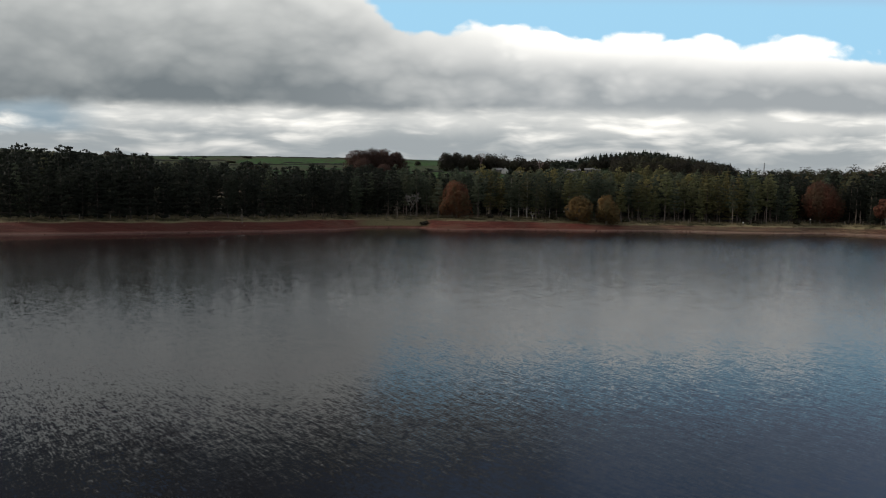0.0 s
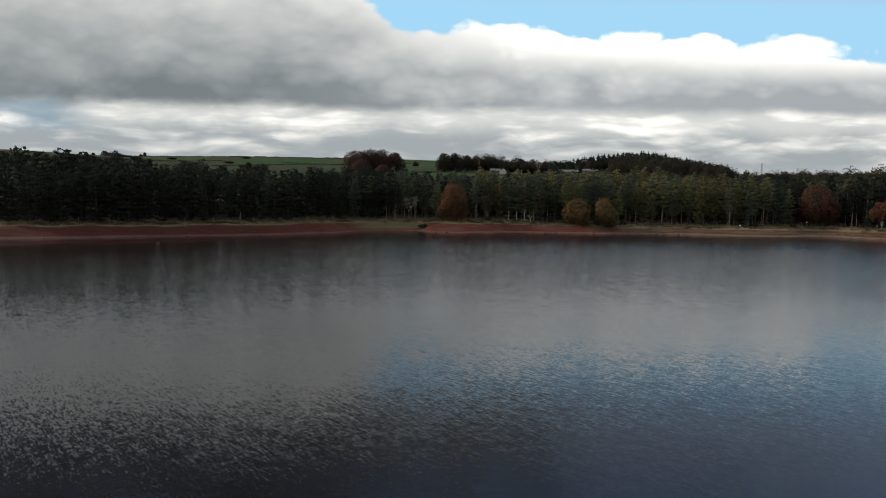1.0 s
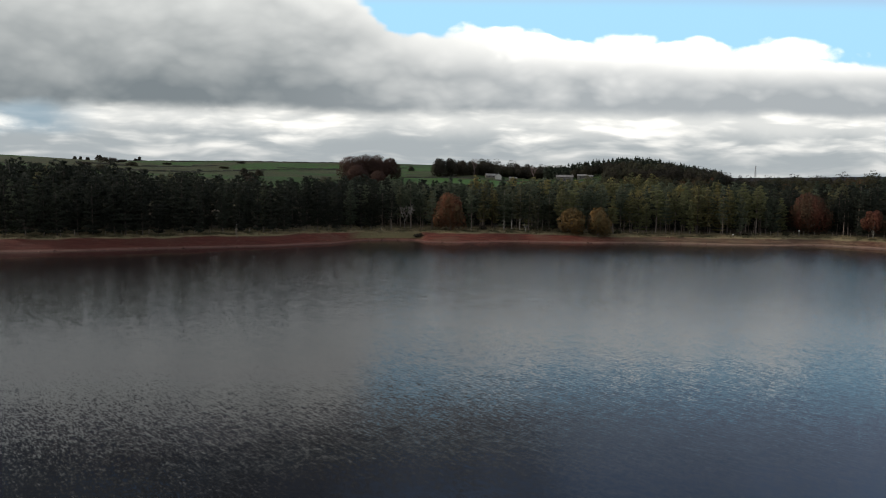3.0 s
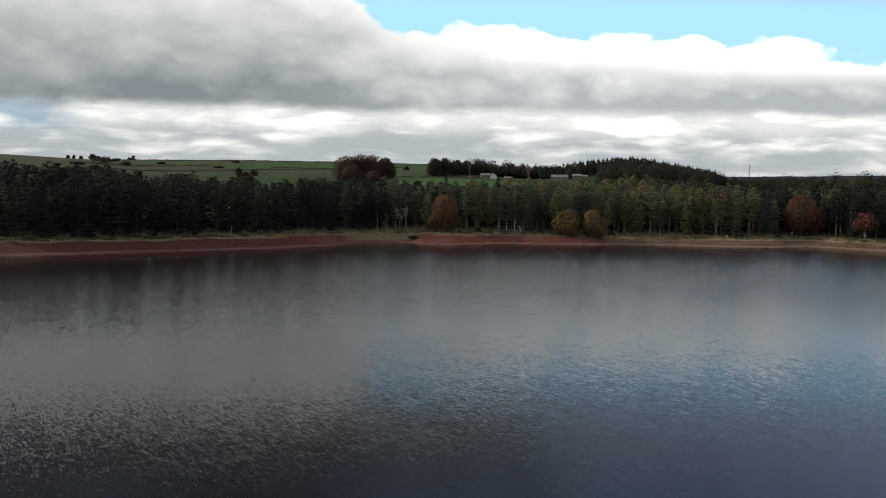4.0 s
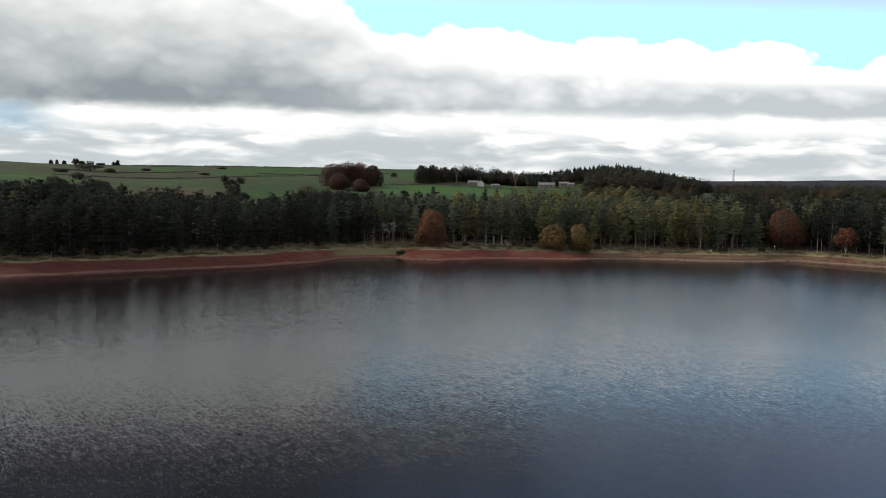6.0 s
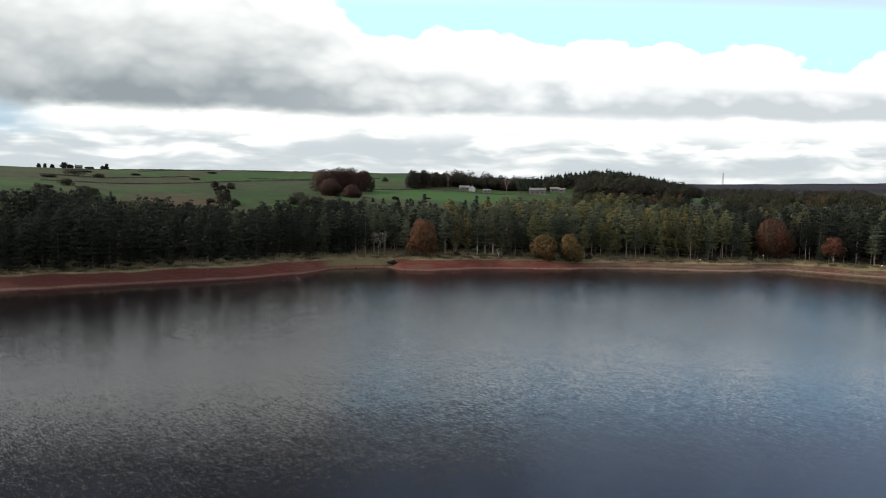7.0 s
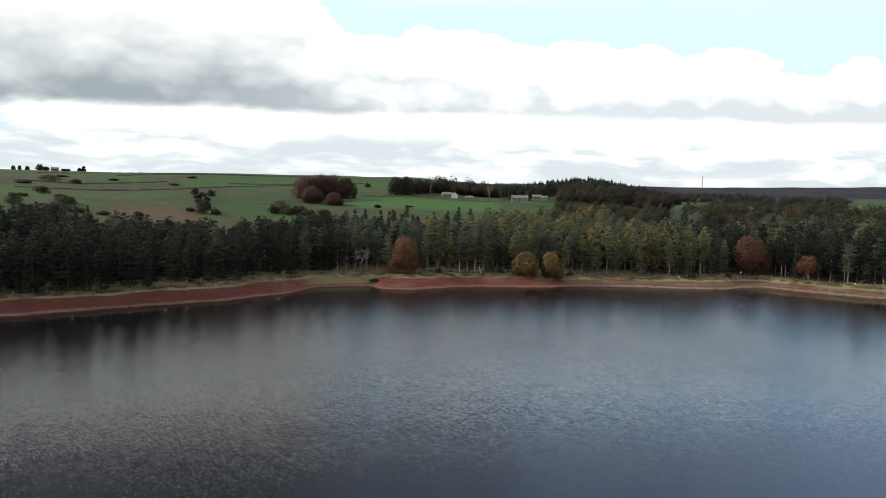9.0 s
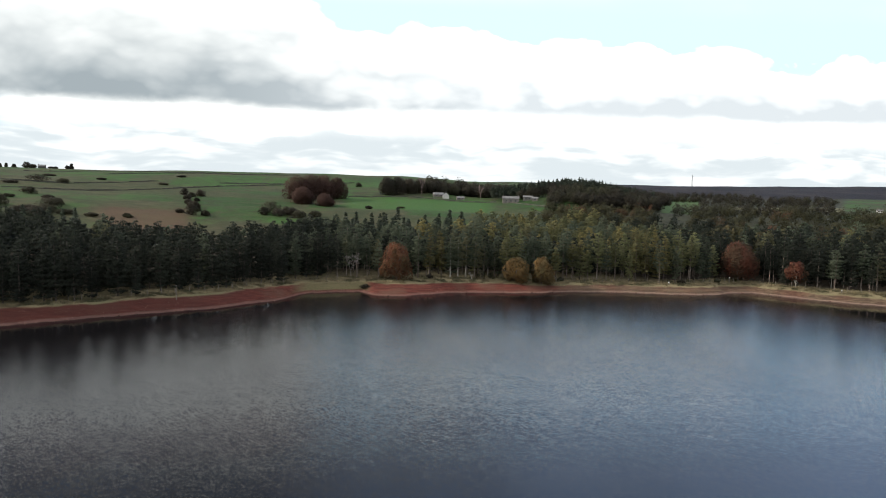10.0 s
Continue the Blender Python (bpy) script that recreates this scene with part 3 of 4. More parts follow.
def pine(rng, height, bare, radius, step=1.0, pad=0.60, leaf=0.28, per=30):
    """A pine's trunk and crown: rising boughs that carry flattened pads of needles, under a blunt top."""
    lean = rng.normal(0, 0.012, 2)
    hs = np.linspace(0, height * 0.96, 7)
    trunk = tube(np.stack([hs * lean[0], hs * lean[1], hs - 0.3], 1), np.interp(hs, (0, height), (0.15 * height / 13, 0.03)), 6)
    cs, ds, os = [], [], []
    h = bare
    skew = rng.uniform(0, 6.28)
    while h < height - 0.2:
        k = (h - bare) / (height - bare)
        reach = radius * (1 - k ** 1.5) ** 0.85 * min(1.0, 0.62 + 1.1 * k) * rng.uniform(0.82, 1.12) + 0.12
        n = int(rng.integers(4, 7)) if k < 0.75 else 3
        turn = rng.uniform(0, 6.28)
        for j in range(n):
            if rng.random() < 0.10:
                continue
            a = turn + j * 6.283 / n + rng.normal(0, 0.25)
            r = reach * rng.uniform(0.62, 1.12) * (1 + 0.14 * math.cos(a - skew))
            rise = r * (0.14 + 0.42 * k)
            m = max(1, int(round(r / (pad * 1.25))))
            for q in range(m):
                t = (q + rng.uniform(0.55, 1.0)) / m
                s = pad * rng.uniform(0.72, 1.22) * (1.08 - 0.42 * k)
                c = np.array((math.cos(a) * r * t, math.sin(a) * r * t, h + rise * t ** 1.4 + rng.normal(0, 0.16)))
                d = rng.normal(size=(per, 3))
                d /= np.linalg.norm(d, axis=1, keepdims=True)
                out = np.array((math.cos(a), math.sin(a), 0.0))
                cs.append(c + d * s * rng.uniform(0.5, 1.0, (per, 1)) * (1.15, 1.15, 0.58))
                ds.append(d * 0.7 + out * 0.45 + (0, 0, 0.55) + rng.normal(0, 0.25, (per, 3)))
                os.append(d * (0.75, 0.75, 0.95) + out * 0.42 * t + (0, 0, 0.28 + 0.25 * k))
        h += step * rng.uniform(0.8, 1.2) * (1 - 0.25 * k)
    n = max(6, per // 2)
    cs.append(np.stack([rng.normal(0, 0.14, n), rng.normal(0, 0.14, n), rng.uniform(height - 0.9, height, n)], 1))
    ds.append(np.stack([rng.normal(0, 0.3, n), rng.normal(0, 0.3, n), np.full(n, 0.9)], 1))
    os.append(ds[-1])
    c = np.concatenate(cs)
    c[:, :2] += c[:, 2:] * lean
    return trunk, sprays(c, np.concatenate(ds), leaf * 1.2, leaf * 0.8, rng, 0.05, 0.2, np.concatenate(os))


def dead_boughs(rng, low, high, n, reach):
    """Bare snags on the lower stem."""
    out = []
    for _ in range(n):
        h, a, r = rng.uniform(low, high), rng.uniform(0, 6.28), reach * rng.uniform(0.5, 1.0)
        out.append(tube([(0, 0, h), (math.cos(a) * r, math.sin(a) * r, h + rng.uniform(-0.2, 0.3))], (0.035, 0.012), 3))
    return join(out)


def broadleaf(rng, height, width, bare=0.0, lobes=16, leaf=0.5, count=1500, squash=1.0, stem=1.0):
    """A broad tree: forked limbs and a crown of leaf clumps gathered in uneven lobes."""
    limbs = [tube([(0, 0, -0.3), (0.05, 0, height * 0.25), (0.1, 0.05, height * 0.55)], (0.022 * height * stem, 0.018 * height * stem, 0.010 * height * stem), 7)]
    cs, ds, os = [], [], []
    mid, tall = bare + (height - bare) * 0.5, (height - bare) * 0.5
    for i in range(lobes):
        k = (i + rng.uniform(0.1, 0.9)) / lobes
        size = width * rng.uniform(0.15, 0.23) * squash * (1.1 - 0.35 * k)
        z = bare + size * 0.6 + (height - bare - size * 1.5) * k ** 0.85
        a = i * 2.4 + rng.uniform(-0.6, 0.6)
        r = (1 - (0.94 * k) ** 2.4) ** 0.7 * (0.80 + 0.2 * min(1, k * 4)) * (width * 0.5 - size * 0.75) * rng.uniform(0.55, 1.08)
        q = np.array((math.cos(a) * r, math.sin(a) * r, z))
        limbs.append(tube([(0, 0, height * rng.uniform(0.12, 0.35)), q * (0.5, 0.5, 0.75), q], (0.010 * height * stem, 0.007 * height * stem, 0.003 * height * stem), 4))
        n = count // lobes
        d = rng.normal(size=(n, 3))
        d /= np.linalg.norm(d, axis=1, keepdims=True)
        s = size * rng.uniform(0.72, 1.06, n)[:, None]
        cs.append(q + d * s * (1, 1, min(1.0, tall / (width * 0.5)) * 0.95))
        ds.append(np.cross(d, rng.normal(size=(n, 3))) + d * 0.25)
        hub = (q - (0, 0, mid)) / (width * 0.5, width * 0.5, tall)
        os.append(d * 0.75 + hub * 0.9 + (0, 0, 0.1))
    c, d, o = np.concatenate(cs), np.concatenate(ds), np.concatenate(os)
    keep = c[:, 2] > 0.1
    return join(limbs), sprays(c[keep], d[keep], leaf, leaf * 0.75, rng, 0.1, 0.0, o[keep])


def twiggy(rng, height, spread, forks=4, thick=0.09):
    """A leafless tree: limbs that fork again and again."""
    out = []

    def grow(p, d, length, r, depth):
        q, r = p + d * length, max(r, 0.028)
        out.append(tube([p, (p + q) / 2 + rng.normal(0, 0.04 * length, 3), q], (r, r * 0.8, r * 0.6), 4 if depth > 2 else 6))
        if depth >= forks:
            return
        for _ in range(int(rng.integers(2, 4))):
            e = d + rng.normal(0, spread, 3) + (0, 0, 0.12)
            grow(q, e / np.linalg.norm(e), length * rng.uniform(0.62, 0.82), r * 0.62, depth + 1)

    grow(np.array((0, 0, -0.2)), np.array((0.0, 0.0, 1.0)), height * 0.34, thick, 0)
    return join(out)


def tree_thing(name, trunk, crown, bark, leaf, label, category="tree", group=""):
    ob = tagged(new(name), label, category, group)
    child("trunk", mesh_from("trunk", *trunk, bark, True), ob)
    if crown is not None:
        child("crown", mesh_from("crown", *crown, leaf), ob)
    return ob


# ---- ground and water ----
def spread_axis(lo, a, b, hi, step, growth):
    v = list(np.arange(a, b + step / 2, step))
    d, x = step, a
    left = []
    while x > lo:
        d *= growth
        x -= d
        left.append(max(x, lo))
    d, x = step, v[-1]
    while x < hi:
        d *= growth
        x += d
        v.append(min(x, hi))
    return np.array(left[::-1] + v)


gx = spread_axis(-3600, -100, 136, 3600, 1.5, 1.07)
gy = spread_axis(-900, 112, 182, 4600, 0.9, 1.045)
GX, GY = np.meshgrid(gx, gy)
GZ = land(GX, GY)
rng = np.random.default_rng(3)
GZ += np.where((GZ > 0.1) & (GY < 200), rng.normal(0, 0.035, GZ.shape), 0)
nx = len(gx)
idx = (np.arange(len(gy) - 1)[:, None] * nx + np.arange(nx - 1)[None, :]).ravel()
ground = new("ground", mesh_from("ground", np.stack([GX.ravel(), GY.ravel(), GZ.ravel()], 1), np.stack([idx, idx + 1, idx + nx + 1, idx + nx], 1), GROUND, True))
tagged(ground, "rolling ground with red eroded bank, pasture and dark moor", "ground", kind="structure")
wx_, wy_ = spread_axis(-620, -104, 140, 620, 2.0, 1.25), spread_axis(-430, 84, 170, 178, 2.0, 1.3)
WX, WY = np.meshgrid(wx_, wy_)
nx = len(wx_)
idx = (np.arange(len(wy_) - 1)[:, None] * nx + np.arange(nx - 1)[None, :]).ravel()
water = new("water", mesh_from("water", np.stack([WX.ravel(), WY.ravel(), 0 * WX.ravel()], 1), np.stack([idx, idx + 1, idx + nx + 1, idx + nx], 1), WATER))
# ripples die away in the lee of the wood, but for two gusts that reach the shore
off = shore_y(WX) - WY
reach = 11 + 53 * smooth(WX, 96, 122) + 12 * smooth(-WX, 20, 60) + 3 * np.sin(WX * 0.21) + 2 * np.sin(WX * 0.53 + 2)
open_water = smooth(off, reach * 0.35, reach * 1.25) * (0.34 + 0.62 * smooth(WY, 30, 85)) * (1 - 0.25 * smooth(-WX, 5, 50)) * (1 + 0.45 * smooth(WY, 50, 120)) * (1 + 0.45 * np.exp(-((WX - 80 * WY / 158) / 38) ** 2) * smooth(WY, 40, 100))
for gx0, gw, gs in ((8.5, 1.6, 1.8), (15.5, 1.3, 2.2), (20.5, 1.2, 2.2), (91.0, 8.0, 1.7)):
    open_water = np.maximum(open_water, np.exp(-((WX - gx0 * WY / 158) / gw) ** 2) * smooth(off, -2, 5) * smooth(-off, -46, -14) * gs)
water.data.attributes.new("open_water", "FLOAT", "POINT").data.foreach_set("value", open_water.astype(np.float32).ravel())
tagged(water, "dark rippled reservoir water reflecting a cloudy sky", "water", kind="structure")


# ---- the pine wood on the far bank ----
def drop(x, y):
    return float(land(x, y))


CLEAR = [(3.4, 168.3, 5.2), (38.0, 168.6, 4.4), (45.2, 167.2, 4.4), (109.5, 174.5, 6.2), (118.6, 160.6, 3.6), (-9.6, 171.6, 1.5)]   # where broad trees stand


def is_clear(x, y):
    return all(math.hypot(x - a, y - b) > r for a, b, r in CLEAR)


rng = np.random.default_rng(11)
stand = []
for i in range(11):
    hgt = (12.2, 13.4, 11.4, 14.0, 12.8, 10.6, 13.0, 12.0, 14.6, 12.6, 13.6)[i]
    if i == 8:
        trunk, crown = conifer(rng, hgt, hgt * 0.2, hgt * 0.17, 0.7, 0.42, 0.6)
    else:
        trunk, crown = pine(rng, hgt, hgt * (rng.uniform(0.07, 0.13) if i % 2 == 0 else rng.uniform(0.28, 0.38)), hgt * rng.uniform(0.17, 0.225))
    trunk = join([trunk, dead_boughs(rng, 1.0, hgt * 0.35, 10, 1.2)])
    # each crown in plain, olive and shade-darkened needles
    stand.append((mesh_from("trunk", *trunk, PALE_BARK if i == 9 else DARK_BARK if i % 2 == 0 else BARK, True), mesh_from("crown", *crown, LARCH if i == 8 else PINE), mesh_from("crown", *crown, OLIVE), mesh_from("crown", *crown, SHADED_PINE)))
PINE_LABEL = "tall dark green pine with bare lower trunk at wood edge"
for row in range(3):
    x = -90.0 + row * 1.3
    while x < 140:
        y = float(wood_y(x)) + row * 3.9 + rng.uniform(-1.2, 1.4)
        kind = int(rng.integers(0, 8)) if rng.random() < 0.85 else 10
        if kind % 2 == 0 and rng.random() < 0.7:
            kind = (1, 3, 5, 7)[int(rng.integers(0, 4))]
        if x < -16:
            kind = (0, 2, 4, 6, 10)[int(rng.integers(0, 5))]
        if (19 < x < 33 or 112 < x < 132) and row < 2 and rng.random() < (0.45 if x < 40 else 0.2):
            kind = 9
        if (13 < x < 22 or 70 < x < 86) and rng.random() < 0.35:
            kind = 8
        grow = rng.uniform(0.84, 1.10) * (1 + 0.10 * noise.noise(Vector((x * 0.09, row, 0)))) * (0.97 if row == 0 else 1.0)
        wide = rng.uniform(0.9, 1.15)
        if is_clear(x, y):
            label = {8: "slender larch with yellowing needles at wood edge", 9: "pine with a pale bare trunk at wood edge"}.get(kind, PINE_LABEL)
            ob = tagged(new("larch_tree" if kind == 8 else "pine_tree"), label, "tree", "pines along the wood edge")
            child("trunk", stand[kind][0], ob)
            olive = kind != 8 and rng.random() < 0.66 * float(smooth(np.array(x), 6, 58) * (1 - 0.75 * smooth(np.array(x), 84, 112)))
            # shade-darkened crowns grow frequent to the west, for cloud shadow, and at the east end
            shade_tinted = kind not in (8, 9) and rng.random() < 0.9 * float(smooth(np.array(-x), -4, 34) + 0.95 * smooth(np.array(x), 88, 112))
            child("crown", stand[kind][3 if shade_tinted else 2 if olive else 1], ob)
            if shade_tinted:
                tagged(ob, "pine at wood edge with shade put into its crown colour")
            if olive:
                tagged(ob, "broad olive green pine with bare trunk at wood edge")
            ob.matrix_world = pose(x, y, drop(x, y) - 0.05, 0, 0, rng.uniform(0, 360)) @ Matrix.Diagonal((grow * wide, grow * wide, grow, 1))
        x += rng.uniform(2.2, 3.7) + (0.6 if row else 0)


def turn_scale(a, s):
    return np.array([[math.cos(a), -math.sin(a), 0], [math.sin(a), math.cos(a), 0], [0, 0, 1]]) * s


rng = np.random.default_rng(23)
low = []
for i in range(8):
    hgt = 11.5 + i * 0.5
    low.append(pine(rng, hgt, hgt * (0.08 if i < 3 else 0.58), hgt * rng.uniform(0.18, 0.22), 1.05, 0.80, 0.46, 13))
dark = [conifer(rng, 11.5 + i * 0.7, 5.0, 1.7, 0.95, 0.75, 0.25) for i in range(4)]
broad = [broadleaf(rng, 9.5 + i, 8.5 + i * 0.6, 0.5, 12, 1.2, 420) for i in range(4)]
pines, olives, firs, mixed, trunks, shade_pines = [], [], [], [], [], []
depth = 12.2
while depth < 215:
    x = -165.0 + rng.uniform(0, 3)
    while x < 260:
        y = float(wood_y(x)) + depth + rng.uniform(-1.6, 1.6)
        r, a = math.hypot(x, y), math.degrees(math.atan2(x, y))
        limit = float(np.interp(a, (-40, -31, -26, -21, -15, -10, -7, 4, 10, 16, 24, 32, 45), (228, 230, 216, 196, 196, 212, 250, 268, 266, 270, 272, 268, 262))) + rng.uniform(-8, 8)
        if r < limit:
            s, b = rng.uniform(0.82, 1.12) * (1.02 if a < -26 else 0.92 if a < -10 else 1.0), rng.uniform(0, 6.28)
            m, o = turn_scale(b, s), np.array((x, y, drop(x, y)))
            if -11 < a < 8 and r > 212:
                t, c = dark[int(rng.integers(0, 4))]
                firs.append(moved(c, m, o))
            elif a > 20 and depth > 30 and rng.random() < (0.45 if a < 29 else 0.6):
                t, c = broad[int(rng.integers(0, 4))]
                mixed.append(moved(c, m, o))
            else:
                t, c = low[int(rng.integers(0, 3) if depth < 21 else rng.integers(3, 8))]
                # innermost rows take the shade colour, as the darkness under the pines
                (shade_pines if depth < 19 or rng.random() < 0.9 * float(smooth(np.array(-x), -4, 34) + 0.95 * smooth(np.array(x), 88, 112)) else olives if rng.random() < 0.66 * float(smooth(np.array(x), 6, 58) * (1 - 0.75 * smooth(np.array(x), 84, 112))) else pines).append(moved(c, m, o))
                if depth < 26:
                    trunks.append((t[0] @ m.T + o, t[1]))
        x += rng.uniform(2.9, 4.4) * (1 + depth / 130)
    depth += 3.8 + depth / 90
wood = tagged(new("pine_wood"), "dense dark pine plantation behind the shore", "woodland", kind="stuff")
tagged(child("crown", mesh_from("crown", *join(pines), PINE), wood), kind="stuff")
tagged(child("olive_crown", mesh_from("crown", *join(olives), OLIVE), wood, "olive green pine crowns"), kind="stuff")
tagged(child("dark_crown", mesh_from("crown", *join(shade_pines), SHADED_PINE), wood, "pine crowns with shade put into their colour"), kind="stuff")
tagged(child("trunk", mesh_from("trunk", *join(trunks), DARK_BARK, True), wood), kind="stuff")
tagged(child("spruce_crown", mesh_from("crown", *join(firs), SPRUCE), wood, "darker spruce tops"), kind="stuff")
tagged(child("autumn_crown", mesh_from("crown", *join(mixed), MIXED), wood, "mixed autumn broadleaf crowns"), kind="stuff")


def lone(name, parts, x, y, label, bark, leaf, category="tree", group="", turn=0, dz=0.0):
    ob = tree_thing(name, parts[0], parts[1], bark, leaf, label, category, group)
    ob.matrix_world = pose(x, y, drop(x, y) - 0.05 + dz, 0, 0, turn)
    return ob


# spruces that stand above the wood
rng = np.random.default_rng(5)
spruce = conifer(rng, 17.0, 2.0, 3.0, 0.55, 0.55, 0.45)
first = None
for a, r, s in ((-31.1, 172, 0.96), (-30.3, 174, 0.93), (-29.7, 170, 1.0), (-28.0, 172, 0.96), (-27.0, 175, 0.93), (-26.1, 170, 0.95), (-24.2, 176, 0.84), (32.4, 215, 0.95), (35.0, 212, 0.92), (36.8, 210, 1.0)):
    p = at_bearing(a, r)
    if first is None:
        first = tree_thing("spruce_tree", *spruce, BARK, SPRUCE, "tall pointed dark spruce standing above the pines", "tree", "spruces above the wood")
        first.matrix_world = Matrix.Translation(p)
    else:
        o = copy_thing(first, Matrix.Translation(p) @ pose(0, 0, 0, 0, 0, 70 * a))
        o.scale = (s, s, s)

rng = np.random.default_rng(8)
lone("oak_tree", broadleaf(rng, 10.8, 9.8, 0.1, 26, 0.38, 8000, 1.15), 3.4, 168.3, "round orange autumn tree on the grassy bank", BARK, ORANGE)
lone("oak_tree", broadleaf(rng, 7.8, 8.6, 0.1, 22, 0.38, 5600, 1.05), 38.0, 168.6, "round yellow autumn tree on the grassy bank", BARK, YELLOW)
lone("oak_tree", broadleaf(rng, 8.2, 7.8, 0.1, 22, 0.38, 5600, 1.05), 45.2, 167.2, "round golden autumn tree on the grassy bank", BARK, YELLOW)
lone("beech_tree", broadleaf(rng, 12.5, 12.0, 0.6, 26, 0.46, 7500, 1.35), 109.5, 174.5, "russet autumn tree at the edge of pines", BARK, RUSSET)
lone("beech_tree", broadleaf(rng, 8.0, 6.4, 1.9, 16, 0.4, 2600, 1.1, 0.5), 118.6, 160.6, "small russet tree on the grassy bank", PALE_BARK, RUSSET)
lone("bare_birch", (twiggy(np.random.default_rng(77), 6.6, 0.36, 6, 0.07), None), -9.6, 171.6, "bare pale birch in front of dark pines", BIRCH, None)
lone("dead_tree", (twiggy(rng, 3.8, 0.55, 2, 0.16), None), 25.2, 170.6, "short dead bleached tree on the bank", PALE_BARK, None)
for x, y, h, w in ((-5.4, 162.6, 1.6, 3.6), (28.6, 173.0, 2.8, 3.4), (31.5, 173.4, 2.2, 2.8), (13.0, 170.6, 1.6, 2.4), (52.0, 172.0, 1.6, 2.6), (88.0, 168.5, 1.5, 2.6), (101.0, 171.5, 1.4, 2.2)):
    lone("shrub", broadleaf(rng, h, w, 0.0, 9, 0.3, 420), x, y, "low dull green shrub on the bank", BARK, OAK, "shrub", "shrubs on the bank")


# ---- far trees on the hill ----
rng = np.random.default_rng(21)
for a, r, h, w in ((-8.2, 440, 17, 19), (-7.0, 446, 18, 18), (-5.8, 452, 18, 19), (-4.6, 458, 16, 15), (-7.7, 412, 12, 14), (-5.7, 402, 9, 11)):
    p = at_bearing(a, r)
    lone("copper_beech", broadleaf(rng, h, w, 0.0, 24, 0.75, 6500, 1.45), p.x, p.y, "large dark copper beech on the green hillside", BARK, COPPER, group="copper beeches on the hill", dz=-0.10 * h)
for a, r, h, w in ((-10.6, 366, 9, 12), (-9.2, 360, 6, 8), (-27.9, 362, 8, 12), (-28.7, 340, 7, 12), (-31.1, 368, 7, 8), (-28.6, 520, 8, 15), (-26.9, 516, 5, 9), (-29.2, 424, 6, 8),
                   (-17.4, 352, 8, 6), (-17.0, 366, 7, 6), (-17.9, 450, 6, 6), (-16.6, 440, 6, 6), (-19.6, 530, 3, 8), (-18.1, 606, 3, 8), (-2.6, 560, 5, 6),
                   (-28.2, 350, 6, 11), (-17.6, 395, 4, 5), (-17.2, 378, 5, 6), (-17.7, 420, 4, 5), (-9.9, 352, 6, 9), (-8.7, 356, 6, 7), (24.0, 470, 8, 11), (28.2, 430, 9, 9), (29.4, 436, 7, 8),
                   (-29.4, 352, 5, 10), (-26.8, 345, 4, 9), (-27.4, 372, 5, 8), (-29.9, 345, 5, 9), (-30.6, 400, 3, 7), (-28.0, 400, 3, 6), (-25.0, 340, 3, 6), (-16.2, 350, 4, 5), (-18.3, 360, 3, 5),
                   (-17.3, 436, 4, 5), (-16.9, 410, 3, 4), (-22.4, 338, 3, 5), (-11.2, 356, 6, 8), (-8.0, 345, 6, 8), (-6.6, 350, 5, 7), (-24.2, 560, 3, 7), (-27.8, 600, 3, 9), (-30.4, 500, 3, 10), (-1.6, 392, 3, 5), (1.4, 402, 2, 5)):
    p = at_bearing(a, r)
    h, w = h * drawn_in(r) / r, w * drawn_in(r) / r
    lone("hill_tree", broadleaf(rng, h, w * rng.uniform(1.0, 1.25), 0.0, 13, 0.42, 1900, 1.25), p.x, p.y, "dull brown green tree on the hill pasture", BARK, OAK, group="trees on the hill pasture", dz=-0.12 * h)
for a, r, h, w in ((0.1, 496, 15, 13), (1.2, 500, 15, 13), (2.2, 508, 13, 13), (3.2, 515, 12, 12), (4.2, 520, 11, 12), (5.4, 522, 9, 11), (6.6, 526, 9, 11), (8.0, 530, 9, 12), (9.4, 520, 10, 12)):
    p = at_bearing(a, r)
    lone("oak_tree", broadleaf(rng, h, w, 0.3, 18, 0.9, 3600, 1.6), p.x, p.y, "dark broad tree in the hilltop row", BARK, OAK, group="hilltop row of trees", dz=-0.08 * h)
for a, r, h in ((3.4, 508, 13), (9.0, 512, 10)):
    p = at_bearing(a, r)
    lone("bare_ash", (twiggy(rng, h, 0.36, 5, 0.3), None), p.x, p.y, "leafless pale ash in the hilltop row", TWIG, None)
for a, r, h, w in ((-31.0, 850, 6, 5), (-30.6, 850, 6, 4), (-30.1, 850, 5, 5), (-29.3, 846, 9, 10), (-28.9, 855, 6, 8), (-27.6, 850, 4, 12), (-26.6, 850, 5, 5), (-26.3, 850, 8, 5)):
    p = at_bearing(a, r)
    lone("skyline_tree", broadleaf(rng, h, w, 0.0, 10, 1.5, 420, 1.2), p.x, p.y, "dark tree on the hill skyline", BARK, OAK, group="trees on the hill skyline", dz=-0.16 * h)


# ---- woods on the ridge and in the valley ----
def scattered(n, a0, a1, r0, r1, kinds, grow, rng, gap=None):
    out = []
    for _ in range(n):
        a, r = rng.uniform(a0, a1), math.sqrt(rng.uniform(r0 * r0, r1 * r1))
        if gap and gap(a, r):
            continue
        p = at_bearing(a, r)
        c = kinds[int(rng.integers(0, len(kinds)))][1]
        out.append(moved(c, turn_scale(rng.uniform(0, 6.28), grow * rng.uniform(0.8, 1.15)), np.array(p)))
    return out


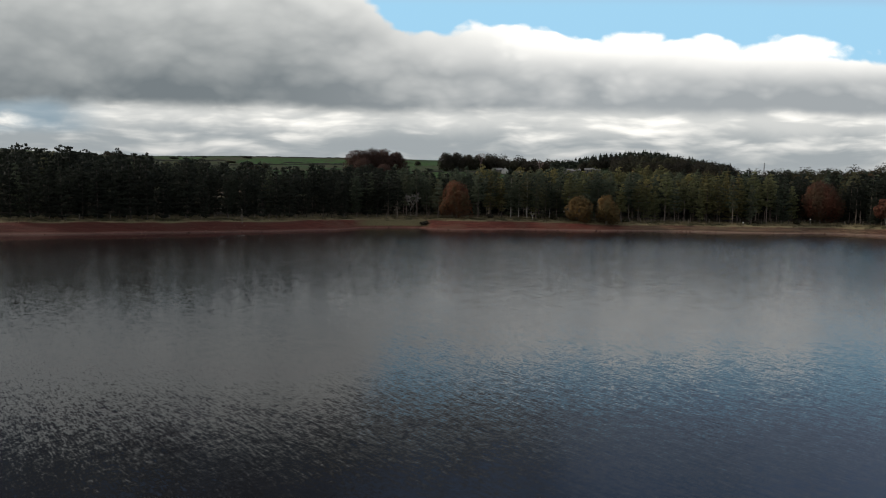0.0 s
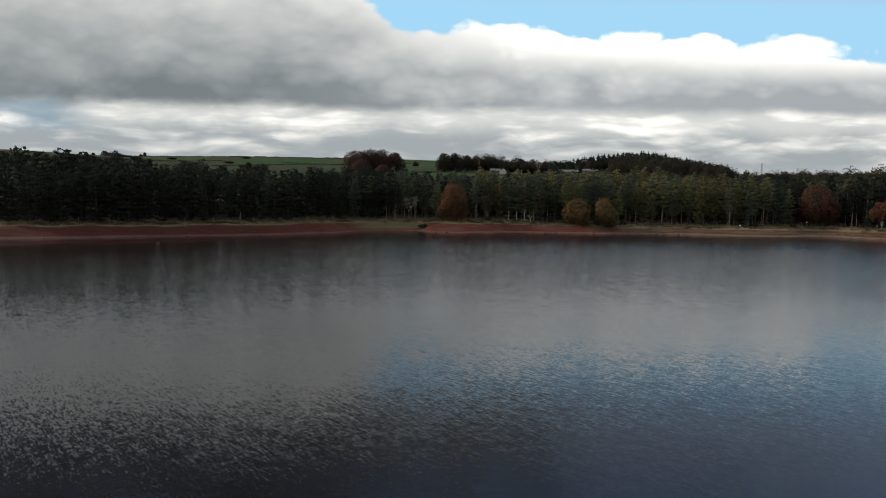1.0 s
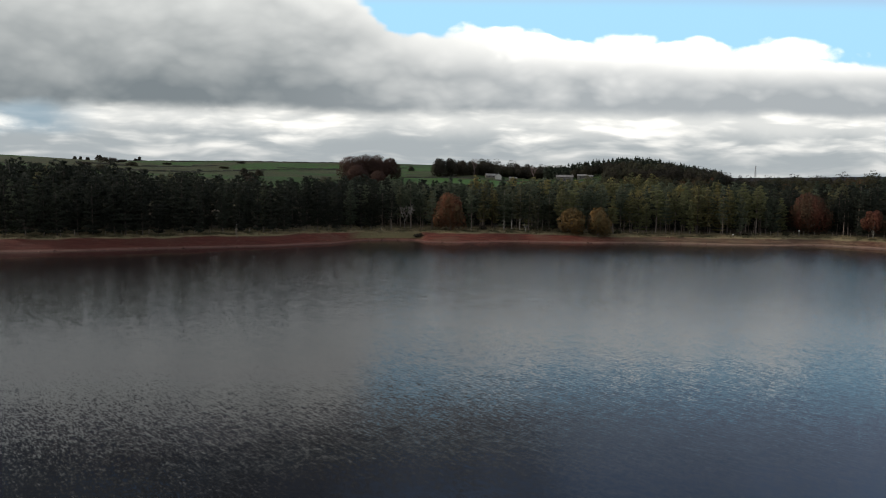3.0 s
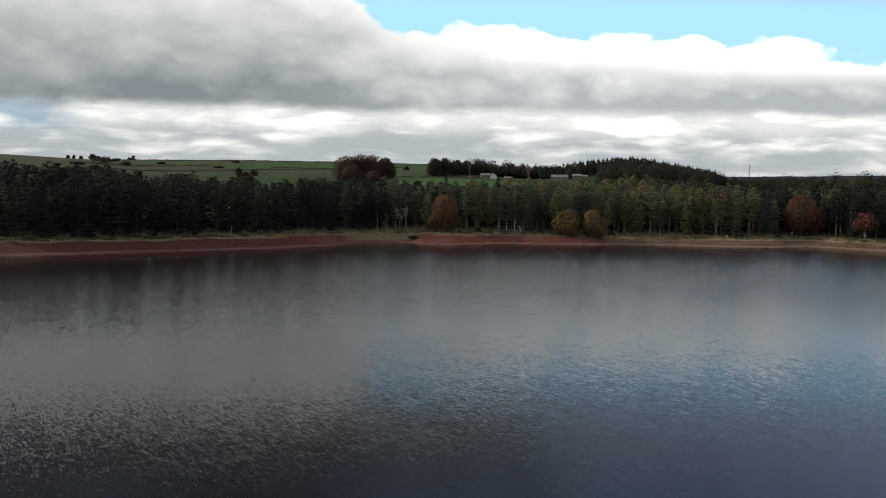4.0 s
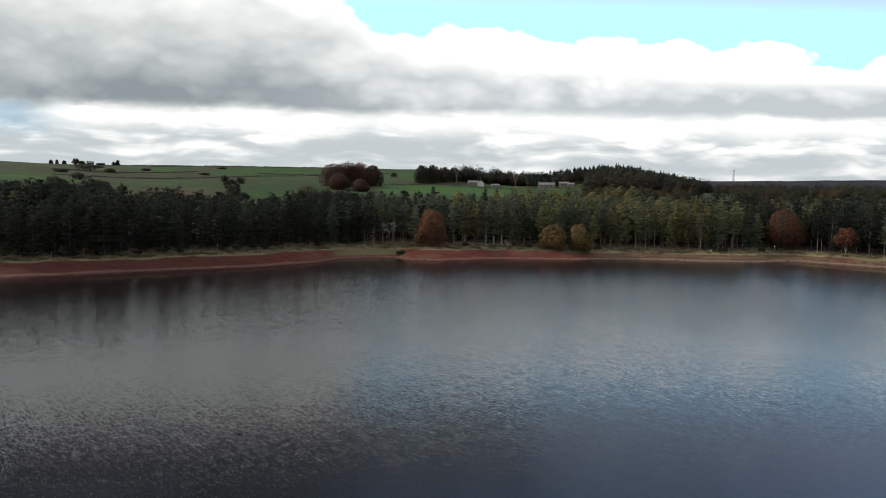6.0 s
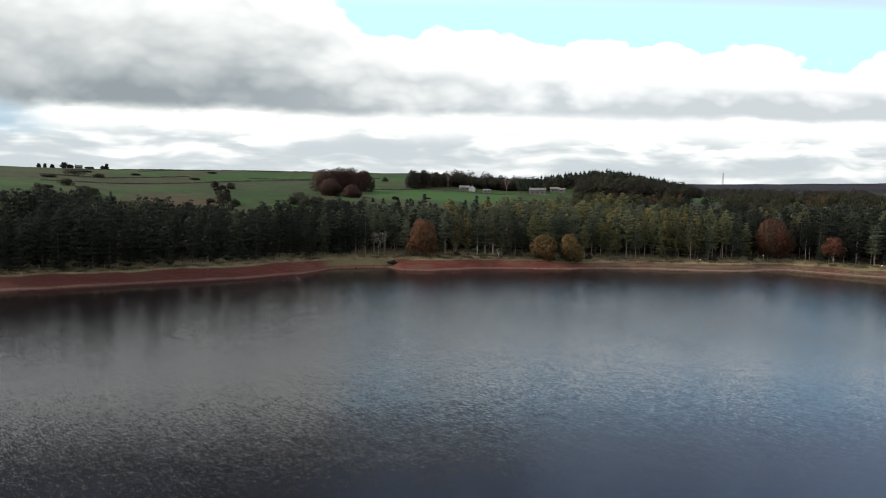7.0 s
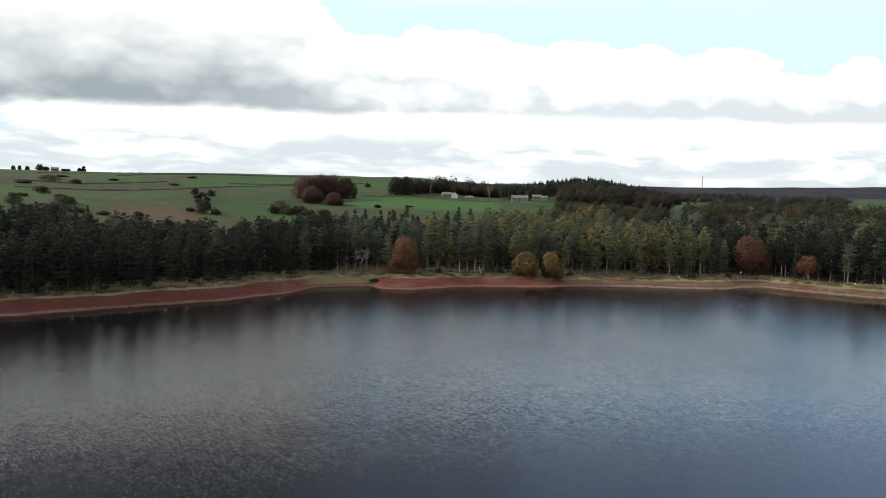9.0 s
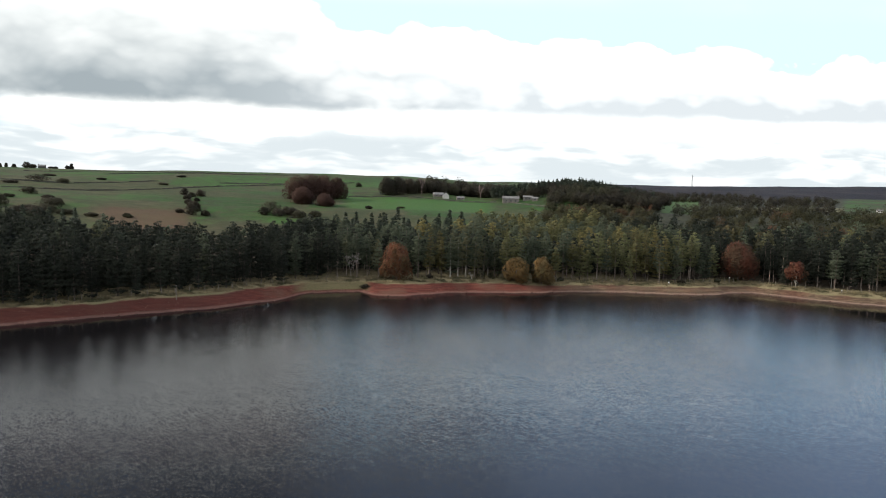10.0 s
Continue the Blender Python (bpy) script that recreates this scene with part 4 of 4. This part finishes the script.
rng = np.random.default_rng(31)
far_fir = [conifer(rng, 9.0 + i, 4.5, 1.9, 1.7, 1.1, 0.4) for i in range(4)]
far_broad = [broadleaf(rng, 7.5 + i, 7.5 + i, 0.0, 9, 0.85, 300, 1.35) for i in range(5)]
ridge = tagged(new("ridge_wood"), "dark conifer wood along the ridge above the farm", "woodland", kind="stuff")
tagged(child("crown", mesh_from("crown", *join(scattered(820, 10.0, 24.8, 476, 566, far_fir, 0.82, rng)), SPRUCE), ridge), kind="stuff")
vale = tagged(new("valley_wood"), "brown green broadleaf woods filling the valley", "woodland", kind="stuff")
pieces = scattered(330, 12.5, 25.3, 428, 482, far_broad, 0.85, rng, lambda a, r: a < 15.5 and r < 470)
pieces += scattered(120, 20.0, 33.0, 850, 980, far_broad, 0.8, rng)
pieces += scattered(200, 19.0, 39.0, 770, 830, far_broad, 0.8, rng)
pieces += scattered(330, 19.0, 26.0, 560, 760, far_broad, 0.95, rng)
pieces += scattered(110, 20.0, 39.0, 405, 520, far_broad, 0.72, rng, lambda a, r: 25.2 < a < 28.6 and r > 440)
pieces += scattered(170, 4.0, 12.0, 522, 570, far_broad, 1.0, rng)
pieces += scattered(40, 42.0, 48.0, 690, 720, far_broad, 0.7, rng)
pieces += scattered(70, 28.6, 38.5, 690, 715, far_broad, 0.6, rng)
tagged(child("crown", mesh_from("crown", *join(pieces), OAK), vale), kind="stuff")
near = scattered(170, 27.8, 46.0, 280, 400, far_broad, 0.62, rng) + scattered(150, 15.0, 25.0, 295, 420, far_broad, 0.6, rng)
tagged(child("autumn_crown", mesh_from("crown", *join(near), MIXED), vale, "olive and rust coloured crowns"), kind="stuff")


# ---- dry stone walls and hedges across the pasture ----
def field_line(name, stops, height, width, mat, label, category):
    """A ragged wall or hedge that follows the ground through bearings and ranges."""
    pts = [at_bearing(a, r) for a, r in stops]
    items = []
    for p, q in zip(pts, pts[1:]):
        n = max(1, int((q - p).length / 4.0))
        d = math.degrees(math.atan2(q.y - p.y, q.x - p.x))
        for i in range(n):
            c = p.lerp(q, (i + 0.5) / n)
            h = height * random.uniform(0.7, 1.2)
            items.append(((c.x, c.y, drop(c.x, c.y) + h / 2 - 0.25), ((q - p).length / n / 2 + 0.1, width * random.uniform(0.4, 0.6), h / 2), d + random.uniform(-3, 3)))
    return tagged(new(name, mesh_from(name, *boxes(items), mat)), label, category, "field walls", "stuff")


random.seed(4)
WALL_LABEL = "dark dry stone wall across green hill pasture"
for stops in (((-31, 470), (-25.5, 466), (-19.2, 498), (-14.1, 537), (-9.4, 575)), ((-31, 520), (-27, 514), (-20, 560)), ((-15, 562), (-9.2, 586), (-3.0, 600)),
              ((-3.5, 476), (0.8, 485), (5.1, 480), (10.5, 470)), ((-24, 640), (-16, 665), (-8, 660)), ((-29.5, 690), (-22, 720), (-14, 735)),
              ((11.5, 462), (16, 420), (19, 392))):
    field_line("field_wall", stops, 0.95, 0.55, STONE_DARK, WALL_LABEL, "wall")


# ---- farms ----
def house(label, length, width, eaves, ridge_h, wall, windows=3, chimneys=1, name="farmhouse"):
    ob = tagged(new(name), label, "building")
    l, w = length / 2, width / 2
    v = [(-l, -w, -1), (l, -w, -1), (l, w, -1), (-l, w, -1), (-l, -w, eaves), (l, -w, eaves), (l, w, eaves), (-l, w, eaves), (-l, 0, ridge_h - 0.1), (l, 0, ridge_h - 0.1)]
    me = bpy.data.meshes.new("wall")
    me.from_pydata(v, [], [(0, 1, 5, 4), (2, 3, 7, 6), (1, 2, 6, 9, 5), (3, 0, 4, 8, 7)])
    me.materials.append(wall)
    child("wall", me, ob)
    o = 0.3
    k = (ridge_h - eaves) / w
    rv = []
    for t in (0.0, 0.18):
        rv += [(-l - o, -w - o, eaves - o * k + t), (l + o, -w - o, eaves - o * k + t), (l + o, 0, ridge_h + t), (-l - o, 0, ridge_h + t), (-l - o, w + o, eaves - o * k + t), (l + o, w + o, eaves - o * k + t)]
    rf = [(6, 7, 8, 9), (9, 8, 11, 10), (0, 3, 2, 1), (3, 4, 5, 2), (0, 1, 7, 6), (4, 10, 11, 5), (0, 6, 9, 3), (3, 9, 10, 4), (1, 2, 8, 7), (2, 5, 11, 8)]
    me = bpy.data.meshes.new("roof")
    me.from_pydata(rv, [], rf)
    me.materials.append(SLATE)
    roof = child("roof", me, ob)
    for i in range(chimneys):
        x = (-l + 0.6) if i == 0 else (l - 0.6)
        child("chimney", mesh_from("chimney", *boxes([((x, 0, ridge_h + 0.5), (0.4, 0.35, 0.7), 0)]), STONE), roof)
    for i in range(windows):
        x = -l + length * (i + 0.7) / (windows + 0.4)
        for z in ((1.4, eaves - 1.0) if eaves > 4 else (1.5,)):
            child("window", mesh_from("window", *boxes([((x, -w - 0.02, z), (0.5, 0.06, 0.6), 0)]), PANE), ob)
    return ob


def stand_house(ob, a, r, turn):
    p = at_bearing(a, r)
    ob.matrix_world = pose(p.x, p.y, p.z - 0.1, 0, 0, turn) @ Matrix.Scale(0.8, 4)


stand_house(house("small pale gabled farmhouse with slate roof", 8, 6, 2.8, 5.2, PALE_WALL, 0, 1), 5.7, 494, 86)
stand_house(house("long low stone barn with pale slate roof", 10, 5, 2.2, 4.0, STONE, 2, 0, "barn"), 5.0, 500, 8)
stand_house(house("low stone outbuilding beside gabled farmhouse", 7, 4, 2.0, 3.2, STONE, 2, 0, "barn"), 7.1, 490, 4)
stand_house(house("long grey stone farmhouse on the hillside", 14, 6.0, 3.6, 5.4, STONE, 3, 2), 11.9, 462, -8)
stand_house(house("grey stone barn joined to hillside farmhouse", 8, 6, 2.6, 4.0, STONE, 2, 0, "barn"), 13.5, 466, -12)
stand_house(house("small grey stone shed below the farm", 5, 4, 2.2, 3.4, STONE, 1, 0, "shed"), 14.2, 458, -20)
stand_house(house("small white shed among valley trees", 6, 4, 2.6, 4.0, RENDER_WHITE, 1, 0, "shed"), 24.7, 452, -18)
stand_house(house("grey roofed barn among valley trees", 10, 5, 2.6, 4.4, STONE, 1, 0, "barn"), 24.0, 456, -18)
stand_house(house("white cottage beside the valley fields", 4.5, 3.6, 2.0, 3.3, RENDER_WHITE, 2, 1, "cottage"), 41.6, 600, -30)
stand_house(house("grey farmhouse on the hill skyline", 9, 6, 3.0, 5.2, STONE_DARK, 2, 1), -28.3, 846, 20)


# ---- transmission mast on the moor ----
def lattice_mast(height, foot):
    ob = tagged(new("radio_mast"), "slim grey lattice radio mast on the moor skyline", "mast")
    corner = [(-1, -1), (1, -1), (1, 1), (-1, 1)]
    for x, y in corner:
        child("leg", mesh_from("leg", *tube([(x * foot, y * foot, -1), (x * foot * 0.25, y * foot * 0.25, height)], (0.34, 0.2), 5), STEEL), ob)
    n = 8
    for i in range(n):
        z0, z1 = height * i / n, height * (i + 1) / n
        s0, s1 = foot * (1 - 0.75 * i / n), foot * (1 - 0.75 * (i + 1) / n)
        for (x0, y0), (x1, y1) in zip(corner, corner[1:] + corner[:1]):
            child("brace", mesh_from("brace", *tube([(x0 * s0, y0 * s0, z0), (x1 * s1, y1 * s1, z1)], (0.15, 0.15), 4), STEEL), ob)
    child("antenna", mesh_from("antenna", *tube([(0, 0, height - 2), (0, 0, height + 5)], (0.14, 0.08), 5), STEEL), ob)
    child("dish", mesh_from("dish", *tube([(0.9, -0.6, height - 3), (0.9, -1.2, height - 3)], (1.0, 1.1), 10), STEEL), ob)
    return ob


p = at_bearing(27.9, 1610)
lattice_mast(28, 1.9).matrix_world = Matrix.Translation(p)


# ---- fence along the top of the bank ----
def fence(x0, x1, step, off, label):
    ob = tagged(new("fence"), label, "fence")
    p0 = (x0, float(shore_y(x0) + curve(x0, CREST_W)) + off)
    post = mesh_from("post", *boxes([((0, 0, 0.55), (0.06, 0.06, 0.75), 0)]), WOOD)
    tops, x = [], x0
    while x < x1:
        y = float(shore_y(x) + curve(x, CREST_W)) + off
        z = drop(x, y)
        o = child("post", post, ob)
        o.matrix_basis = pose(x, y, z, random.uniform(-3, 3), random.uniform(-3, 3), random.uniform(0, 90))
        tops.append((x, y, z))
        x += step * random.uniform(0.9, 1.1)
    for h in (0.45, 0.8, 1.15):
        child("wire", mesh_from("wire", *tube([(a, b, c + h) for a, b, c in tops], [0.006] * len(tops), 3), STONE_DARK), ob)
    return ob


fence(-84, -12, 2.6, 1.7, "weathered post and wire fence along the bank top")
fence(48, 132, 2.8, 3.2, "weathered post and wire fence below the pines")
for x, y, h in ((-46.5, 137.6, 3.2),):
    pole = tagged(new("pole"), "slim grey pole at the fence on the bank", "pole")
    child("shaft", mesh_from("shaft", *tube([(0, 0, -0.3), (0, 0, h)], (0.07, 0.06), 8), WOOD), pole)
    child("cap", mesh_from("cap", *boxes([((0, 0, h + 0.03), (0.09, 0.09, 0.04), 0)]), STEEL), pole)
    pole.matrix_world = Matrix.Translation((x, y, drop(x, y)))
for x, y, h in ((104.6, 171.0, 1.5), (126.5, 152.6, 0.7), (83.8, 167.6, 0.6)):
    mark = tagged(new("marker_post"), "short white topped marker post on the bank", "post", "marker posts on the bank")
    child("stake", mesh_from("stake", *boxes([((0, 0, h / 2 - 0.1), (0.09, 0.09, h / 2), 0)]), WOOD), mark)
    child("plate", mesh_from("plate", *boxes([((0, 0, h + 0.1), (0.15, 0.06, 0.15), 0)]), RENDER_WHITE), mark)
    mark.matrix_world = Matrix.Translation((x, y, drop(x, y)))


# ---- dry grass and stones on the bank ----
rng = np.random.default_rng(41)
n = 26000
x = rng.uniform(-95, 140, n)
crest = shore_y(x) + curve(x, CREST_W)
y = crest + rng.uniform(-1.4, 1.0, n) + rng.random(n) ** 1.6 * (curve(x, WOOD_D) + 1.0)
keep = np.array([noise.noise(Vector((a * 0.35, b * 0.5, 0))) for a, b in zip(x, y)]) > -0.12
x, y = x[keep], y[keep]
z = land(x, y)
n = len(x)
up = np.stack([rng.normal(0, 0.35, n), rng.normal(0, 0.35, n), np.ones(n)], 1)
size = rng.uniform(0.25, 0.7, n)
centre = np.stack([x, y, z + size * 0.35], 1)
grass = tagged(new("bank_grass", mesh_from("bank_grass", *sprays(centre, up, 0.42, 0.26, rng), STRAW)), "tufts of pale dry grass along the bank top", "grass", kind="stuff")

ball = np.array([(1, 0, 0), (-1, 0, 0), (0, 1, 0), (0, -1, 0), (0, 0, 1), (0, 0, -1)], float)
tri = np.array([(0, 2, 4), (2, 1, 4), (1, 3, 4), (3, 0, 4), (2, 0, 5), (1, 2, 5), (3, 1, 5), (0, 3, 5)])
rocks = []
for _ in range(1700):
    a = rng.uniform(-95, 140)
    d = rng.random() ** 1.7 * float(curve(a, CREST_W))
    b = float(shore_y(a)) + d - 0.15
    s = rng.uniform(0.05, 0.15) * (1.4 if d < 1.2 else 0.75)
    rocks.append((ball * s * rng.uniform(0.6, 1.3, (6, 1)) * (1.2, 1.0, 0.7) + (a, b, drop(a, b) + s * 0.2), tri))
stones = tagged(new("bank_stones", mesh_from("bank_stones", *join(rocks), RED_STONE)), "small pale and reddish stones strewn over the bank", "stones", kind="stuff")
